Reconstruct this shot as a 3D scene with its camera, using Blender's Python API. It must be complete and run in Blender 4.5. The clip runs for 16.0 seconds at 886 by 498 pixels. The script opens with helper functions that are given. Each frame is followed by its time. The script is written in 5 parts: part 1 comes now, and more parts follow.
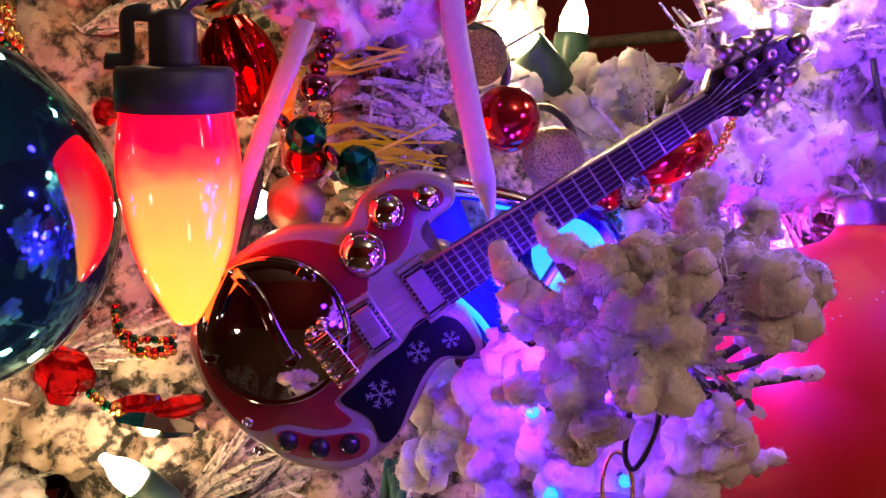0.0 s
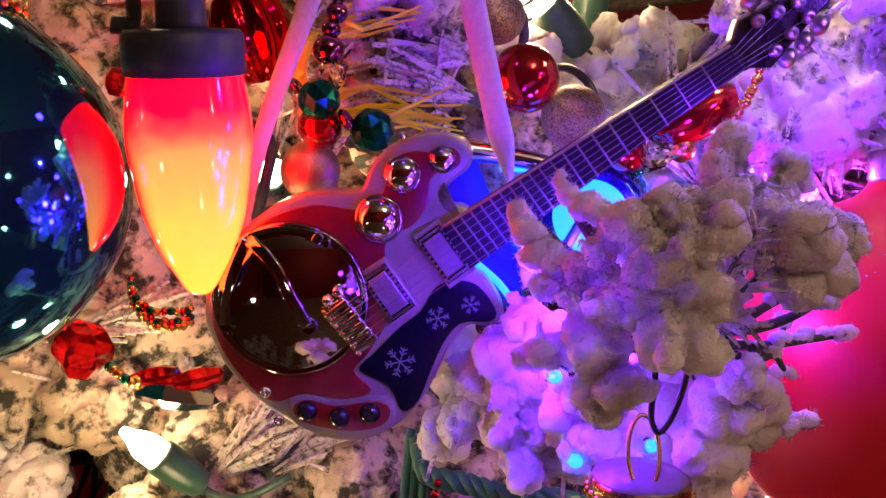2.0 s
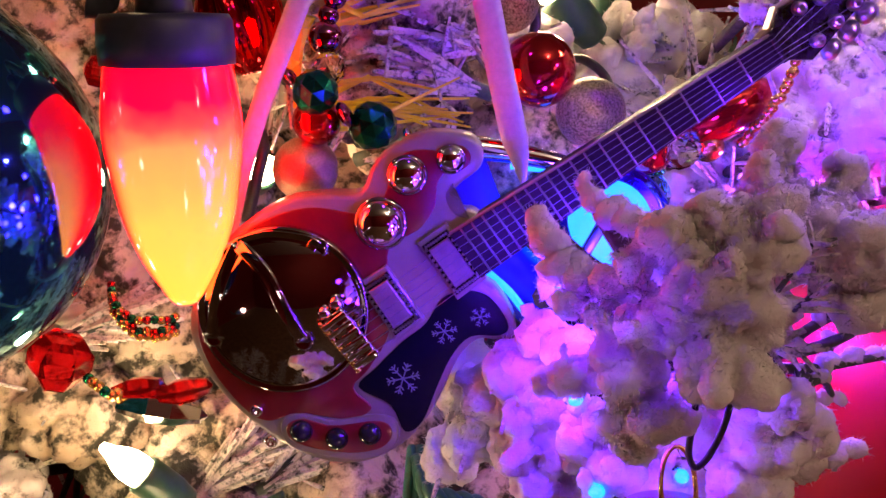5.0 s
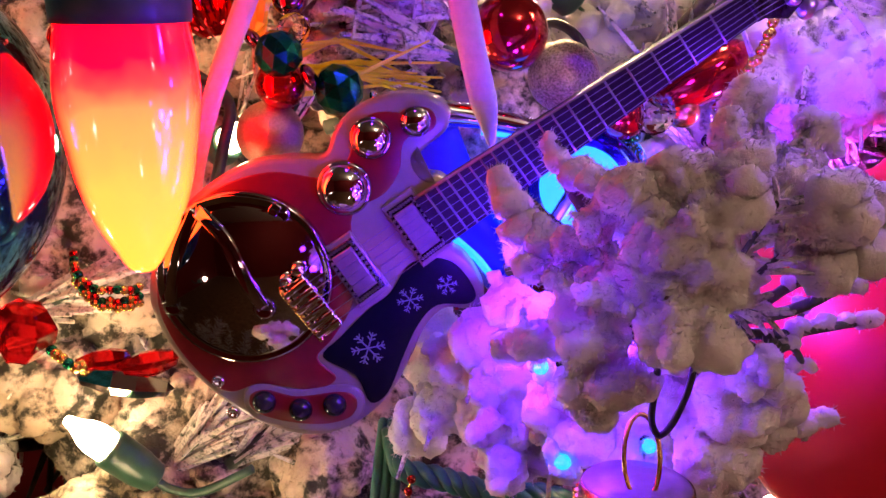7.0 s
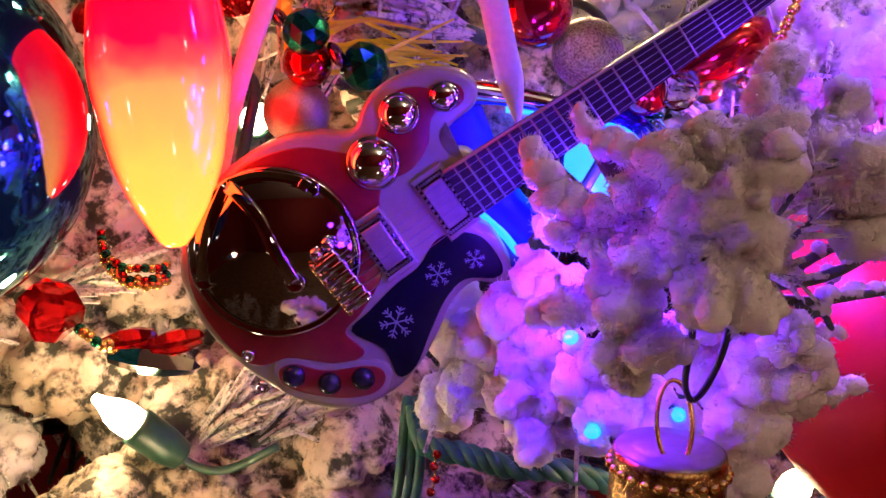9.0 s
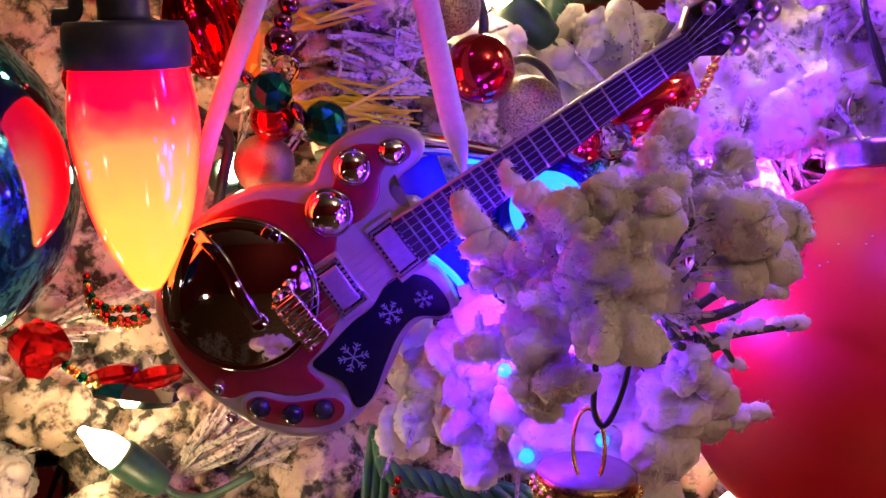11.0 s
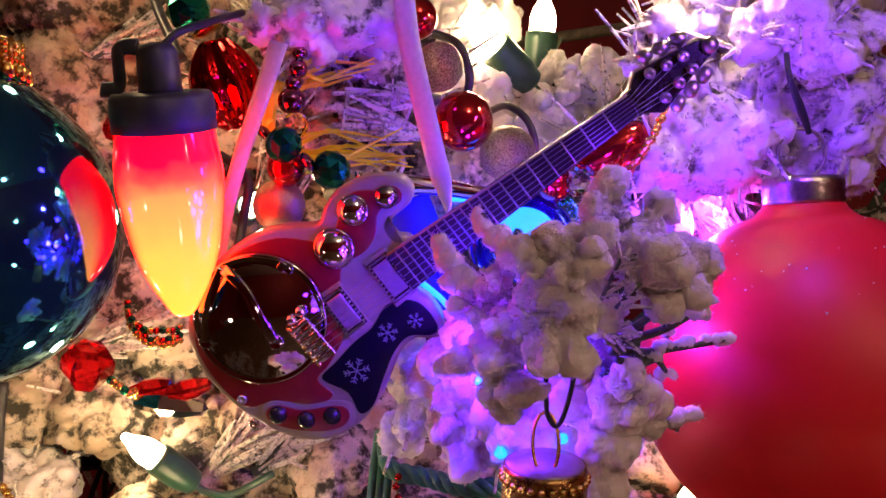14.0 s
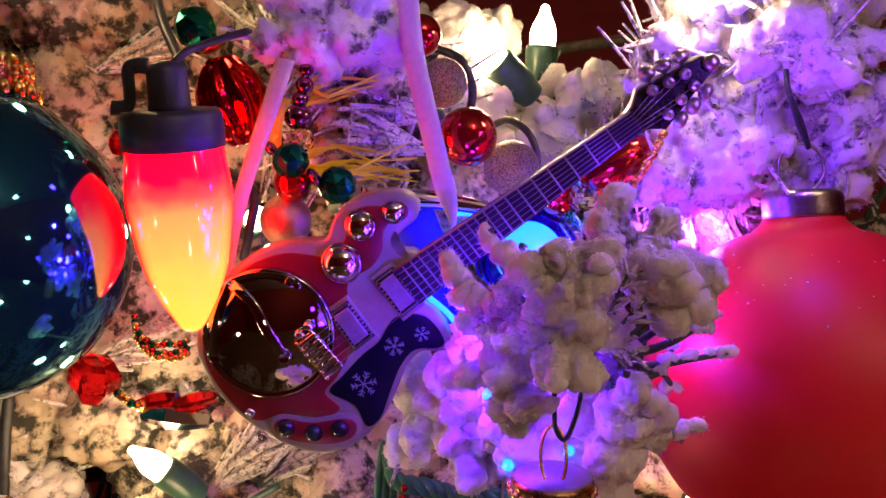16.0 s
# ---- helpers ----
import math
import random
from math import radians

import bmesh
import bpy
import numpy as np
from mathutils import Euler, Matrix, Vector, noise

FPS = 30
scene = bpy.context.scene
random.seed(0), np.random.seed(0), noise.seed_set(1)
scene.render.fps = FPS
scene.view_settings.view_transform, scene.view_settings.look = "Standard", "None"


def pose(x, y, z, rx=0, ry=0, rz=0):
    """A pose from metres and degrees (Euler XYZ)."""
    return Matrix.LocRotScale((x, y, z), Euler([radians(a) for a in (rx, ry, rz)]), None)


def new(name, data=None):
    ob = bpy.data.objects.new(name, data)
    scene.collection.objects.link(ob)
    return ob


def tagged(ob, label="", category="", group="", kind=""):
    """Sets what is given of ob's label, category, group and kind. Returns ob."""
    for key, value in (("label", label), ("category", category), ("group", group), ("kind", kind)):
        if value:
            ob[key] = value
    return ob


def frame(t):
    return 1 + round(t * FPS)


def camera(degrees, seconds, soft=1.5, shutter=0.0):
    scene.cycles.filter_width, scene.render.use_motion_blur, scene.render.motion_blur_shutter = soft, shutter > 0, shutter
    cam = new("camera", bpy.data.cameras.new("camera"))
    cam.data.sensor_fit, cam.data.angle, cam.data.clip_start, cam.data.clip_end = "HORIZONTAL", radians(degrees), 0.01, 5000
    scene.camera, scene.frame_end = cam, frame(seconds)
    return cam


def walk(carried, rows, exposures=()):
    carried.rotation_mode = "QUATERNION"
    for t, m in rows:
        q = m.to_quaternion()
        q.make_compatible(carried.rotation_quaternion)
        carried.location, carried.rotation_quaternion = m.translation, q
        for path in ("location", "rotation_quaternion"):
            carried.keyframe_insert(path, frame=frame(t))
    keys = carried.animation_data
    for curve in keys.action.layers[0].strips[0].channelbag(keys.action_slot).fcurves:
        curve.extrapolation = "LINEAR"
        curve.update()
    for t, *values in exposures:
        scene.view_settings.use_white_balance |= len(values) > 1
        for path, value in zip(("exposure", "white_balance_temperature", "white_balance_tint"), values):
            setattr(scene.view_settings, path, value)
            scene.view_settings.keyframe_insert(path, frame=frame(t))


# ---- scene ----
cam = camera(51.7, 16.0)
METRES, EYE, TILT, LEAN, TURN = 0.135, 1.2, 0.0, 0.0, 0.0
ROWS = [
    (0.0, 0.0, 0.0, 0.0, 0.0, 0.0, -0.0),
    (0.5, 0.0063, 0.012, -0.0278, 0.95, -0.97, 0.21),
    (1.0, 0.0031, 0.0346, -0.0178, 1.03, -1.16, 0.24),
    (1.5, 0.0109, 0.0137, 0.0003, 1.12, -1.02, 0.62),
    (2.0, 0.0062, 0.0281, -0.0167, 1.47, -1.4, 1.02),
    (2.5, -0.0483, 0.051, -0.0042, 1.72, -1.24, 0.6),
    (3.0, -0.0173, 0.0692, 0.0009, 0.99, -1.02, 0.76),
    (3.5, 0.006, 0.1182, -0.0072, 0.6, -1.28, 0.97),
    (4.0, -0.0047, 0.1193, -0.0002, 1.01, -1.38, 0.8),
    (6.5, -0.0148, 0.1294, -0.0142, 0.89, -2.98, 0.71),
    (7.0, 0.0177, 0.1472, -0.0202, 0.67, -3.06, 0.72),
    (7.5, 0.0117, 0.1232, -0.0256, 0.9, -3.22, 0.95),
    (8.0, -0.0208, 0.1288, -0.042, 1.23, -3.64, 0.98),
    (8.5, -0.002, 0.1423, -0.0421, 0.81, -3.53, 0.97),
    (9.0, -0.0066, 0.1358, -0.0408, 0.99, -3.4, 0.94),
    (9.5, 0.0339, 0.1793, -0.0147, 0.72, -2.85, 1.25),
    (10.0, 0.0653, 0.158, -0.0402, 0.43, -2.34, 1.35),
    (12.5, 0.0444, -0.1223, 0.007, 2.74, -0.95, 1.84),
    (13.0, 0.0512, -0.1346, 0.0026, 2.64, -0.94, 1.81),
    (13.5, 0.0838, -0.1337, 0.0075, 2.42, -1.05, 2.02),
    (14.0, 0.1074, -0.1418, 0.0099, 2.48, -1.05, 2.34),
    (14.5, 0.1201, -0.1373, 0.0112, 2.38, -1.0, 2.68),
    (15.0, 0.1017, -0.1474, 0.0188, 2.38, -0.91, 2.73),
    (15.5, 0.094, -0.1478, 0.0213, 2.16, -0.64, 2.55),
    (16.0, 0.092, -0.1592, 0.0222, 2.1, -0.67, 2.55),
]
walk(cam, [(t, pose(0, 0, EYE, TILT, LEAN, TURN) @ pose(METRES * x, METRES * y, METRES * z, 90 + pitch, roll, yaw)) for t, x, y, z, yaw, pitch, roll in ROWS], exposures=[(0.0, 0.18), (16.0, 0.18)])

# ---- world and room light ----
world = bpy.data.worlds.new("evening")
scene.world = world
world.use_nodes = True
world.node_tree.nodes["Background"].inputs[0].default_value = (0.30, 0.17, 0.11, 1)
world.node_tree.nodes["Background"].inputs[1].default_value = 0.25


def lamp(name, place, watts, colour, radius=0.002):
    data = bpy.data.lights.new(name, "POINT")
    data.energy, data.color, data.shadow_soft_size = watts, colour, radius
    ob = new(name, data)
    ob.location = place
    return ob


BLUE, VIOLET, PINK = (0.06, 0.008, 1.0), (0.15, 0.015, 1.0), (0.38, 0.07, 1.0)
# unseen point lamps stand in for blue LEDs tucked in the flock
lamp("blue_glow", (0.01943, 0.15, 1.1951), 0.08, BLUE)
lamp("blue_glow", (0.0085, 0.127, 1.1902), 0.055, (0.07, 0.008, 1.0))
# next two are fill added in front of the tuft, where no LED stands
lamp("blue_glow", (0.01067, 0.104, 1.1903), 0.003, VIOLET)
lamp("blue_glow", (0.00853, 0.12, 1.1769), 0.004, VIOLET)
lamp("blue_glow", (0.00921, 0.136, 1.1769), 0.013, VIOLET)
lamp("blue_glow", (0.01385, 0.124, 1.1755), 0.007, VIOLET)
lamp("blue_glow", (0.01544, 0.136, 1.1872), 0.020, VIOLET)
lamp("blue_glow", (0.02263, 0.134, 1.1795), 0.018, VIOLET)
lamp("blue_glow", (0.0216, 0.128, 1.1631), 0.006, VIOLET)
lamp("blue_glow", (0.05749, 0.172, 1.2025), 0.12, PINK)
lamp("blue_glow", (0.03894, 0.14, 1.2121), 0.014, VIOLET)
lamp("blue_glow", (0.06532, 0.12, 1.2311), 0.075, (0.22, 0.04, 1.0))
lamp("blue_glow", (-0.00538, 0.135, 1.2499), 0.010, VIOLET)
lamp("blue_glow", (0.04166, 0.14, 1.1857), 0.024, PINK)
# unseen fill lamp added behind the viewer, to light wall and front flock
lamp("room_fill", (0.9, -1.5, 2.3), 19.0, (1.0, 0.71, 0.49), 0.12)


# ---- materials ----
def material(name, colour, rough=0.5, metal=0.0, **more):
    m = bpy.data.materials.new(name)
    m.use_nodes = True
    b = m.node_tree.nodes["Principled BSDF"]
    b.inputs["Base Color"].default_value = (*colour, 1)
    b.inputs["Roughness"].default_value = rough
    b.inputs["Metallic"].default_value = metal
    for key, value in more.items():
        b.inputs[key.replace("_", " ")].default_value = value
    return m


def node(m, kind, **values):
    n = m.node_tree.nodes.new(kind)
    for key, value in values.items():
        n.inputs[key.replace("_", " ")].default_value = value
    return n


def link(m, a, b):
    m.node_tree.links.new(a, b)


def speckle(m, dark, light, scale, lo, hi, bump=0.0, detail=6.0, rough=None, second=None):
    """Noise in object space: colour from dark to light, and a bump, at two scales."""
    b = m.node_tree.nodes["Principled BSDF"]
    geo = m.node_tree.nodes.new("ShaderNodeNewGeometry")
    n1 = node(m, "ShaderNodeTexNoise", Scale=scale, Detail=detail, Roughness=0.65)
    link(m, geo.outputs["Position"], n1.inputs["Vector"])
    ramp = m.node_tree.nodes.new("ShaderNodeValToRGB")
    ramp.color_ramp.elements[0].position, ramp.color_ramp.elements[1].position = lo, hi
    ramp.color_ramp.elements[0].color, ramp.color_ramp.elements[1].color = (*dark, 1), (*light, 1)
    link(m, n1.outputs["Fac"], ramp.inputs["Fac"])
    out = ramp.outputs["Color"]
    if second:
        n3 = node(m, "ShaderNodeTexNoise", Scale=second[0], Detail=3.0, Roughness=0.5)
        link(m, geo.outputs["Position"], n3.inputs["Vector"])
        mix = m.node_tree.nodes.new("ShaderNodeMix")
        mix.data_type, mix.blend_type = "RGBA", "MULTIPLY"
        mix.inputs["Factor"].default_value = 1.0
        r2 = m.node_tree.nodes.new("ShaderNodeValToRGB")
        r2.color_ramp.elements[0].position, r2.color_ramp.elements[1].position = 0.35, 0.65
        r2.color_ramp.elements[0].color, r2.color_ramp.elements[1].color = (*second[1], 1), (1, 1, 1, 1)
        link(m, n3.outputs["Fac"], r2.inputs["Fac"])
        link(m, out, mix.inputs[6])
        link(m, r2.outputs["Color"], mix.inputs[7])
        out = mix.outputs[2]
    link(m, out, b.inputs["Base Color"])
    if bump:
        n2 = node(m, "ShaderNodeTexNoise", Scale=scale * 3, Detail=5.0, Roughness=0.7)
        link(m, geo.outputs["Position"], n2.inputs["Vector"])
        bp = node(m, "ShaderNodeBump", Strength=bump, Distance=0.0006)
        link(m, n2.outputs["Fac"], bp.inputs["Height"])
        link(m, bp.outputs["Normal"], b.inputs["Normal"])
    return m


def glowing(name, colour, strength, shell=(0.8, 0.8, 0.8)):
    m = material(name, shell, 0.2)
    b = m.node_tree.nodes["Principled BSDF"]
    b.inputs["Emission Color"].default_value = (*colour, 1)
    b.inputs["Emission Strength"].default_value = strength
    return m


flock_thick = speckle(material("flock_thick", (0.8, 0.78, 0.74), 0.95, Subsurface_Weight=0.7, Subsurface_Radius=(1.0, 0.85, 1.0), Subsurface_Scale=0.0025), (0.42, 0.38, 0.36), (0.87, 0.83, 0.82), 300, 0.25, 0.40, 0.9, second=(90, (0.82, 0.78, 0.77)))
flock_bough = speckle(material("flock_bough", (0.75, 0.7, 0.65), 0.95), (0.10, 0.09, 0.08), (0.85, 0.80, 0.77), 200, 0.35, 0.47, 1.0, detail=8.0, second=(80, (0.7, 0.66, 0.63)))
flock_thin = speckle(material("flock_thin", (0.7, 0.65, 0.6), 0.95), (0.045, 0.045, 0.03), (0.72, 0.63, 0.51), 170, 0.425, 0.54, 1.0, detail=10.0, second=(50, (0.55, 0.48, 0.40)))
needle_green = speckle(material("needle_green", (0.04, 0.07, 0.04), 0.6), (0.03, 0.05, 0.03), (0.10, 0.13, 0.08), 500, 0.3, 0.7, 0.2)
needle_white = speckle(material("needle_white", (0.7, 0.66, 0.6), 0.9), (0.05, 0.07, 0.045), (0.78, 0.73, 0.66), 700, 0.34, 0.52, 0.8)
bark = speckle(material("bark", (0.08, 0.06, 0.04), 0.9), (0.03, 0.022, 0.015), (0.14, 0.10, 0.07), 300, 0.3, 0.7, 0.8)
wall_red = speckle(material("wall_red", (0.26, 0.012, 0.014), 0.75), (0.22, 0.010, 0.012), (0.30, 0.014, 0.016), 30, 0.3, 0.7, 0.15)
ceiling_white = speckle(material("ceiling_white", (0.8, 0.78, 0.74), 0.9), (0.74, 0.72, 0.68), (0.82, 0.8, 0.76), 20, 0.3, 0.7, 0.15)
floor_wood = speckle(material("floor_wood", (0.22, 0.12, 0.06), 0.45), (0.14, 0.07, 0.035), (0.28, 0.16, 0.08), 12, 0.3, 0.7, 0.15)
chrome = material("chrome", (0.82, 0.82, 0.84), 0.06, 1.0)
dark_chrome = material("dark_chrome", (0.42, 0.40, 0.39), 0.05, 1.0)
nickel = speckle(material("nickel", (0.7, 0.68, 0.64), 0.28, 1.0), (0.32, 0.30, 0.27), (0.62, 0.59, 0.54), 600, 0.3, 0.7, 0.1)
gold = speckle(material("gold", (0.85, 0.55, 0.16), 0.22, 1.0), (0.65, 0.38, 0.08), (0.92, 0.62, 0.2), 500, 0.3, 0.7, 0.15)
ivory = speckle(material("ivory", (0.52, 0.43, 0.39), 0.32, Coat_Weight=0.4), (0.23, 0.18, 0.14), (0.29, 0.23, 0.18), 180, 0.3, 0.7, 0.03)
pickup_grey = speckle(material("pickup_grey", (0.30, 0.22, 0.27), 0.35, 0.4), (0.24, 0.17, 0.2), (0.34, 0.26, 0.3), 300, 0.3, 0.7, 0.05)
enamel_red = speckle(material("enamel_red", (0.36, 0.012, 0.018), 0.3, Coat_Weight=0.3), (0.17, 0.005, 0.008), (0.23, 0.007, 0.011), 400, 0.3, 0.7, 0.03)
enamel_blue = speckle(material("enamel_blue", (0.008, 0.008, 0.04), 0.4, Specular_IOR_Level=0.15), (0.002, 0.002, 0.007), (0.004, 0.004, 0.012), 500, 0.3, 0.7, 0.05)
flake_white = material("flake_white", (0.20, 0.19, 0.25), 0.5)
fret_metal = material("fret_metal", (0.24, 0.22, 0.27), 0.35, 0.8)
button_black = material("button_black", (0.02, 0.02, 0.025), 0.12, 0.3)
black_gloss = speckle(material("black_gloss", (0.012, 0.01, 0.01), 0.25), (0.008, 0.007, 0.007), (0.03, 0.026, 0.024), 900, 0.4, 0.7, 0.05)
black_wire = speckle(material("black_wire", (0.012, 0.012, 0.016), 0.4), (0.01, 0.01, 0.013), (0.03, 0.03, 0.036), 700, 0.3, 0.7, 0.1)
fret_dark = speckle(material("fretboard", (0.035, 0.018, 0.03), 0.5, Specular_IOR_Level=0.2), (0.010, 0.006, 0.010), (0.022, 0.013, 0.02), 500, 0.3, 0.7, 0.1)
cap_plastic = speckle(material("cap_plastic", (0.03, 0.034, 0.04), 0.45), (0.022, 0.026, 0.03), (0.045, 0.048, 0.055), 250, 0.3, 0.7, 0.08)
socket_green = speckle(material("socket_green", (0.035, 0.10, 0.06), 0.4), (0.012, 0.05, 0.03), (0.025, 0.08, 0.05), 300, 0.3, 0.7, 0.08)
wire_green = speckle(material("wire_green", (0.02, 0.13, 0.09), 0.4), (0.015, 0.09, 0.065), (0.03, 0.17, 0.12), 400, 0.3, 0.7, 0.1)
satin = speckle(material("satin", (0.78, 0.70, 0.68), 0.55, Sheen_Weight=0.3), (0.52, 0.47, 0.46), (0.64, 0.59, 0.57), 900, 0.3, 0.7, 0.3)
red_metal = material("red_metal", (0.55, 0.008, 0.012), 0.10, 1.0)
red_gloss = material("red_gloss", (0.50, 0.012, 0.014), 0.14, 0.85, Coat_Weight=0.6)
green_metal = material("green_metal", (0.006, 0.20, 0.10), 0.12, 0.9)
plum_metal = material("plum_metal", (0.30, 0.10, 0.14), 0.10, 1.0)
pearl_pink = speckle(material("pearl_pink", (0.45, 0.28, 0.2), 0.33, 0.8), (0.38, 0.22, 0.16), (0.52, 0.33, 0.25), 2500, 0.35, 0.65, 0.25)
glitter_gold = speckle(material("glitter_gold", (0.6, 0.48, 0.3), 0.3, 0.9), (0.14, 0.10, 0.06), (0.60, 0.50, 0.36), 2600, 0.35, 0.65, 1.0, detail=2)
crystal = material("crystal", (1, 1, 1), 0.02, Transmission_Weight=1.0, IOR=1.5)
red_crystal = material("red_crystal", (0.70, 0.012, 0.018), 0.03, Transmission_Weight=0.9, IOR=1.55)
teal_mirror = speckle(material("teal_mirror", (0.06, 0.32, 0.55), 0.06, 0.95), (0.035, 0.27, 0.40), (0.045, 0.33, 0.47), 60, 0.3, 0.7, 0.02)
blue_glass = material("blue_glass", (0.02, 0.03, 0.60), 0.25)
blue_mirror = material("blue_mirror", (0.03, 0.05, 0.45), 0.1, 0.9)
matte_red = speckle(material("matte_red", (0.55, 0.006, 0.012), 0.5, 0.0), (0.64, 0.006, 0.012), (0.70, 0.009, 0.016), 120, 0.3, 0.7, 0.04)
tinsel_gold = material("tinsel_gold", (0.95, 0.85, 0.04), 0.4, 0.2)
bulb_warm = glowing("bulb_warm", (1.0, 0.70, 0.37), 96.0)
# pinker tint, tuned for the unseen fill bulbs round the view
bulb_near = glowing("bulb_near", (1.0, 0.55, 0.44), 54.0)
bulb_far = glowing("bulb_far", (1.0, 0.70, 0.36), 52.0)
# also put on two ornament strips to give them blue light
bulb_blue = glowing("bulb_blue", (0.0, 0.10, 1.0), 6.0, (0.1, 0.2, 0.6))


# ---- shaping helpers ----
def part(name, bm, mat, parent=None, label="", smooth=True, mats=()):
    data = bpy.data.meshes.new(name)
    if smooth:
        for f in bm.faces:
            f.smooth = True
    bm.to_mesh(data)
    bm.free()
    data.materials.append(mat)
    for m in mats:
        data.materials.append(m)
    ob = new(name, data)
    if parent:
        ob.parent = parent
    return tagged(ob, label) if label else ob


def thing(name, label, category, m=None, group="", kind=""):
    ob = new(name)
    ob.empty_display_size = 0.005
    if m is not None:
        ob.matrix_world = m
    return tagged(ob, label, category, group, kind)


def at(p, rx=0, ry=0, rz=0):
    return pose(p[0], p[1], p[2], rx, ry, rz)


def aim(p, direction):
    """A pose at p whose z axis points along direction."""
    q = Vector(direction).to_track_quat("Z", "Y")
    return Matrix.Translation(p) @ q.to_matrix().to_4x4()


def lathe(profile, seg=32, bm=None, m=None, twist=None):
    bm = bm or bmesh.new()
    m = m or Matrix()
    rings = []
    for r, z in profile:
        if r < 1e-6:
            rings.append([bm.verts.new(m @ Vector((0, 0, z)))])
        else:
            rings.append([bm.verts.new(m @ Vector((r * math.cos(2 * math.pi * i / seg), r * math.sin(2 * math.pi * i / seg), z))) for i in range(seg)])
    for a, b in zip(rings, rings[1:]):
        for i in range(seg):
            j = (i + 1) % seg
            if len(a) == 1 and len(b) > 1:
                bm.faces.new((a[0], b[j], b[i]))
            elif len(b) == 1 and len(a) > 1:
                bm.faces.new((a[i], a[j], b[0]))
            elif len(a) > 1:
                bm.faces.new((a[i], a[j], b[j], b[i]))
    for end, flip in ((rings[0], True), (rings[-1], False)):
        if len(end) > 2:
            bm.faces.new(end[::-1] if flip else end)
    bmesh.ops.recalc_face_normals(bm, faces=bm.faces)
    return bm


def smooth_path(points, n=8, closed=False):
    p = [Vector(q) for q in points]
    k = len(p)
    out = []
    for i in range(k if closed else k - 1):
        a, b, c, d = (p[(i - 1) % k], p[i], p[(i + 1) % k], p[(i + 2) % k]) if closed else (p[max(i - 1, 0)], p[i], p[i + 1], p[min(i + 2, k - 1)])
        for s in range(n):
            t = s / n
            out.append(0.5 * ((2 * b) + (c - a) * t + (2 * a - 5 * b + 4 * c - d) * t * t + (3 * b - a - 3 * c + d) * t ** 3))
    if not closed:
        out.append(p[-1])
    return out


def tube(points, radius, seg=8, closed=False, bm=None, flat=1.0):
    """A round or flattened rod along points; radius may be a function of 0..1."""
    bm = bm or bmesh.new()
    p = [Vector(q) for q in points]
    k = len(p)
    rings, up = [], Vector((0.13, 0.31, 0.94))
    for i in range(k):
        d = (p[(i + 1) % k] - p[i - 1]) if closed else (p[min(i + 1, k - 1)] - p[max(i - 1, 0)])
        d.normalize()
        s = d.cross(up)
        if s.length < 1e-4:
            s = d.cross(Vector((1, 0, 0)))
        s.normalize()
        up = s.cross(d).normalized()
        r = radius(i / max(1, k - 1)) if callable(radius) else radius
        rings.append([bm.verts.new(p[i] + s * (r * math.cos(2 * math.pi * j / seg)) + up * (r * flat * math.sin(2 * math.pi * j / seg))) for j in range(seg)])
    for i in range(k if closed else k - 1):
        a, b = rings[i], rings[(i + 1) % k]
        for j in range(seg):
            bm.faces.new((a[j], a[(j + 1) % seg], b[(j + 1) % seg], b[j]))
    if not closed:
        bm.faces.new(rings[0][::-1])
        bm.faces.new(rings[-1])
    return bm


def raised(points, half, h):
    """A flat-topped strip with rounded shoulders along points, raised by h in z."""
    bm = bmesh.new()
    p = [Vector(q) for q in points]
    rows = []
    for i in range(len(p)):
        d = p[min(i + 1, len(p) - 1)] - p[max(i - 1, 0)]
        side = Vector((-d.y, d.x, 0)).normalized()
        rows.append([bm.verts.new(p[i] + side * half * u + Vector((0, 0, h * v))) for u, v in ((-1.05, -1.5), (-1.0, 0.2), (-0.9, 0.75), (-0.72, 1.0), (-0.55, 0.7), (0.55, 0.7), (0.72, 1.0), (0.9, 0.75), (1.0, 0.2), (1.05, -1.5))])
    for a, b in zip(rows, rows[1:]):
        for i in range(9):
            bm.faces.new((a[i], b[i], b[i + 1], a[i + 1]))
    bm.faces.new(rows[0])
    bm.faces.new(rows[-1][::-1])
    bmesh.ops.recalc_face_normals(bm, faces=bm.faces)
    return bm


def box(size, m=None, bevel=0.0, bm=None):
    bm = bm or bmesh.new()
    made = bmesh.ops.create_cube(bm, size=1.0, matrix=(m or Matrix()) @ Matrix.Diagonal((*size, 1)))["verts"]
    if bevel:
        edges = list({e for v in made for e in v.link_edges})
        bmesh.ops.bevel(bm, geom=edges, offset=bevel, segments=2, affect="EDGES", profile=0.5)
    return bm


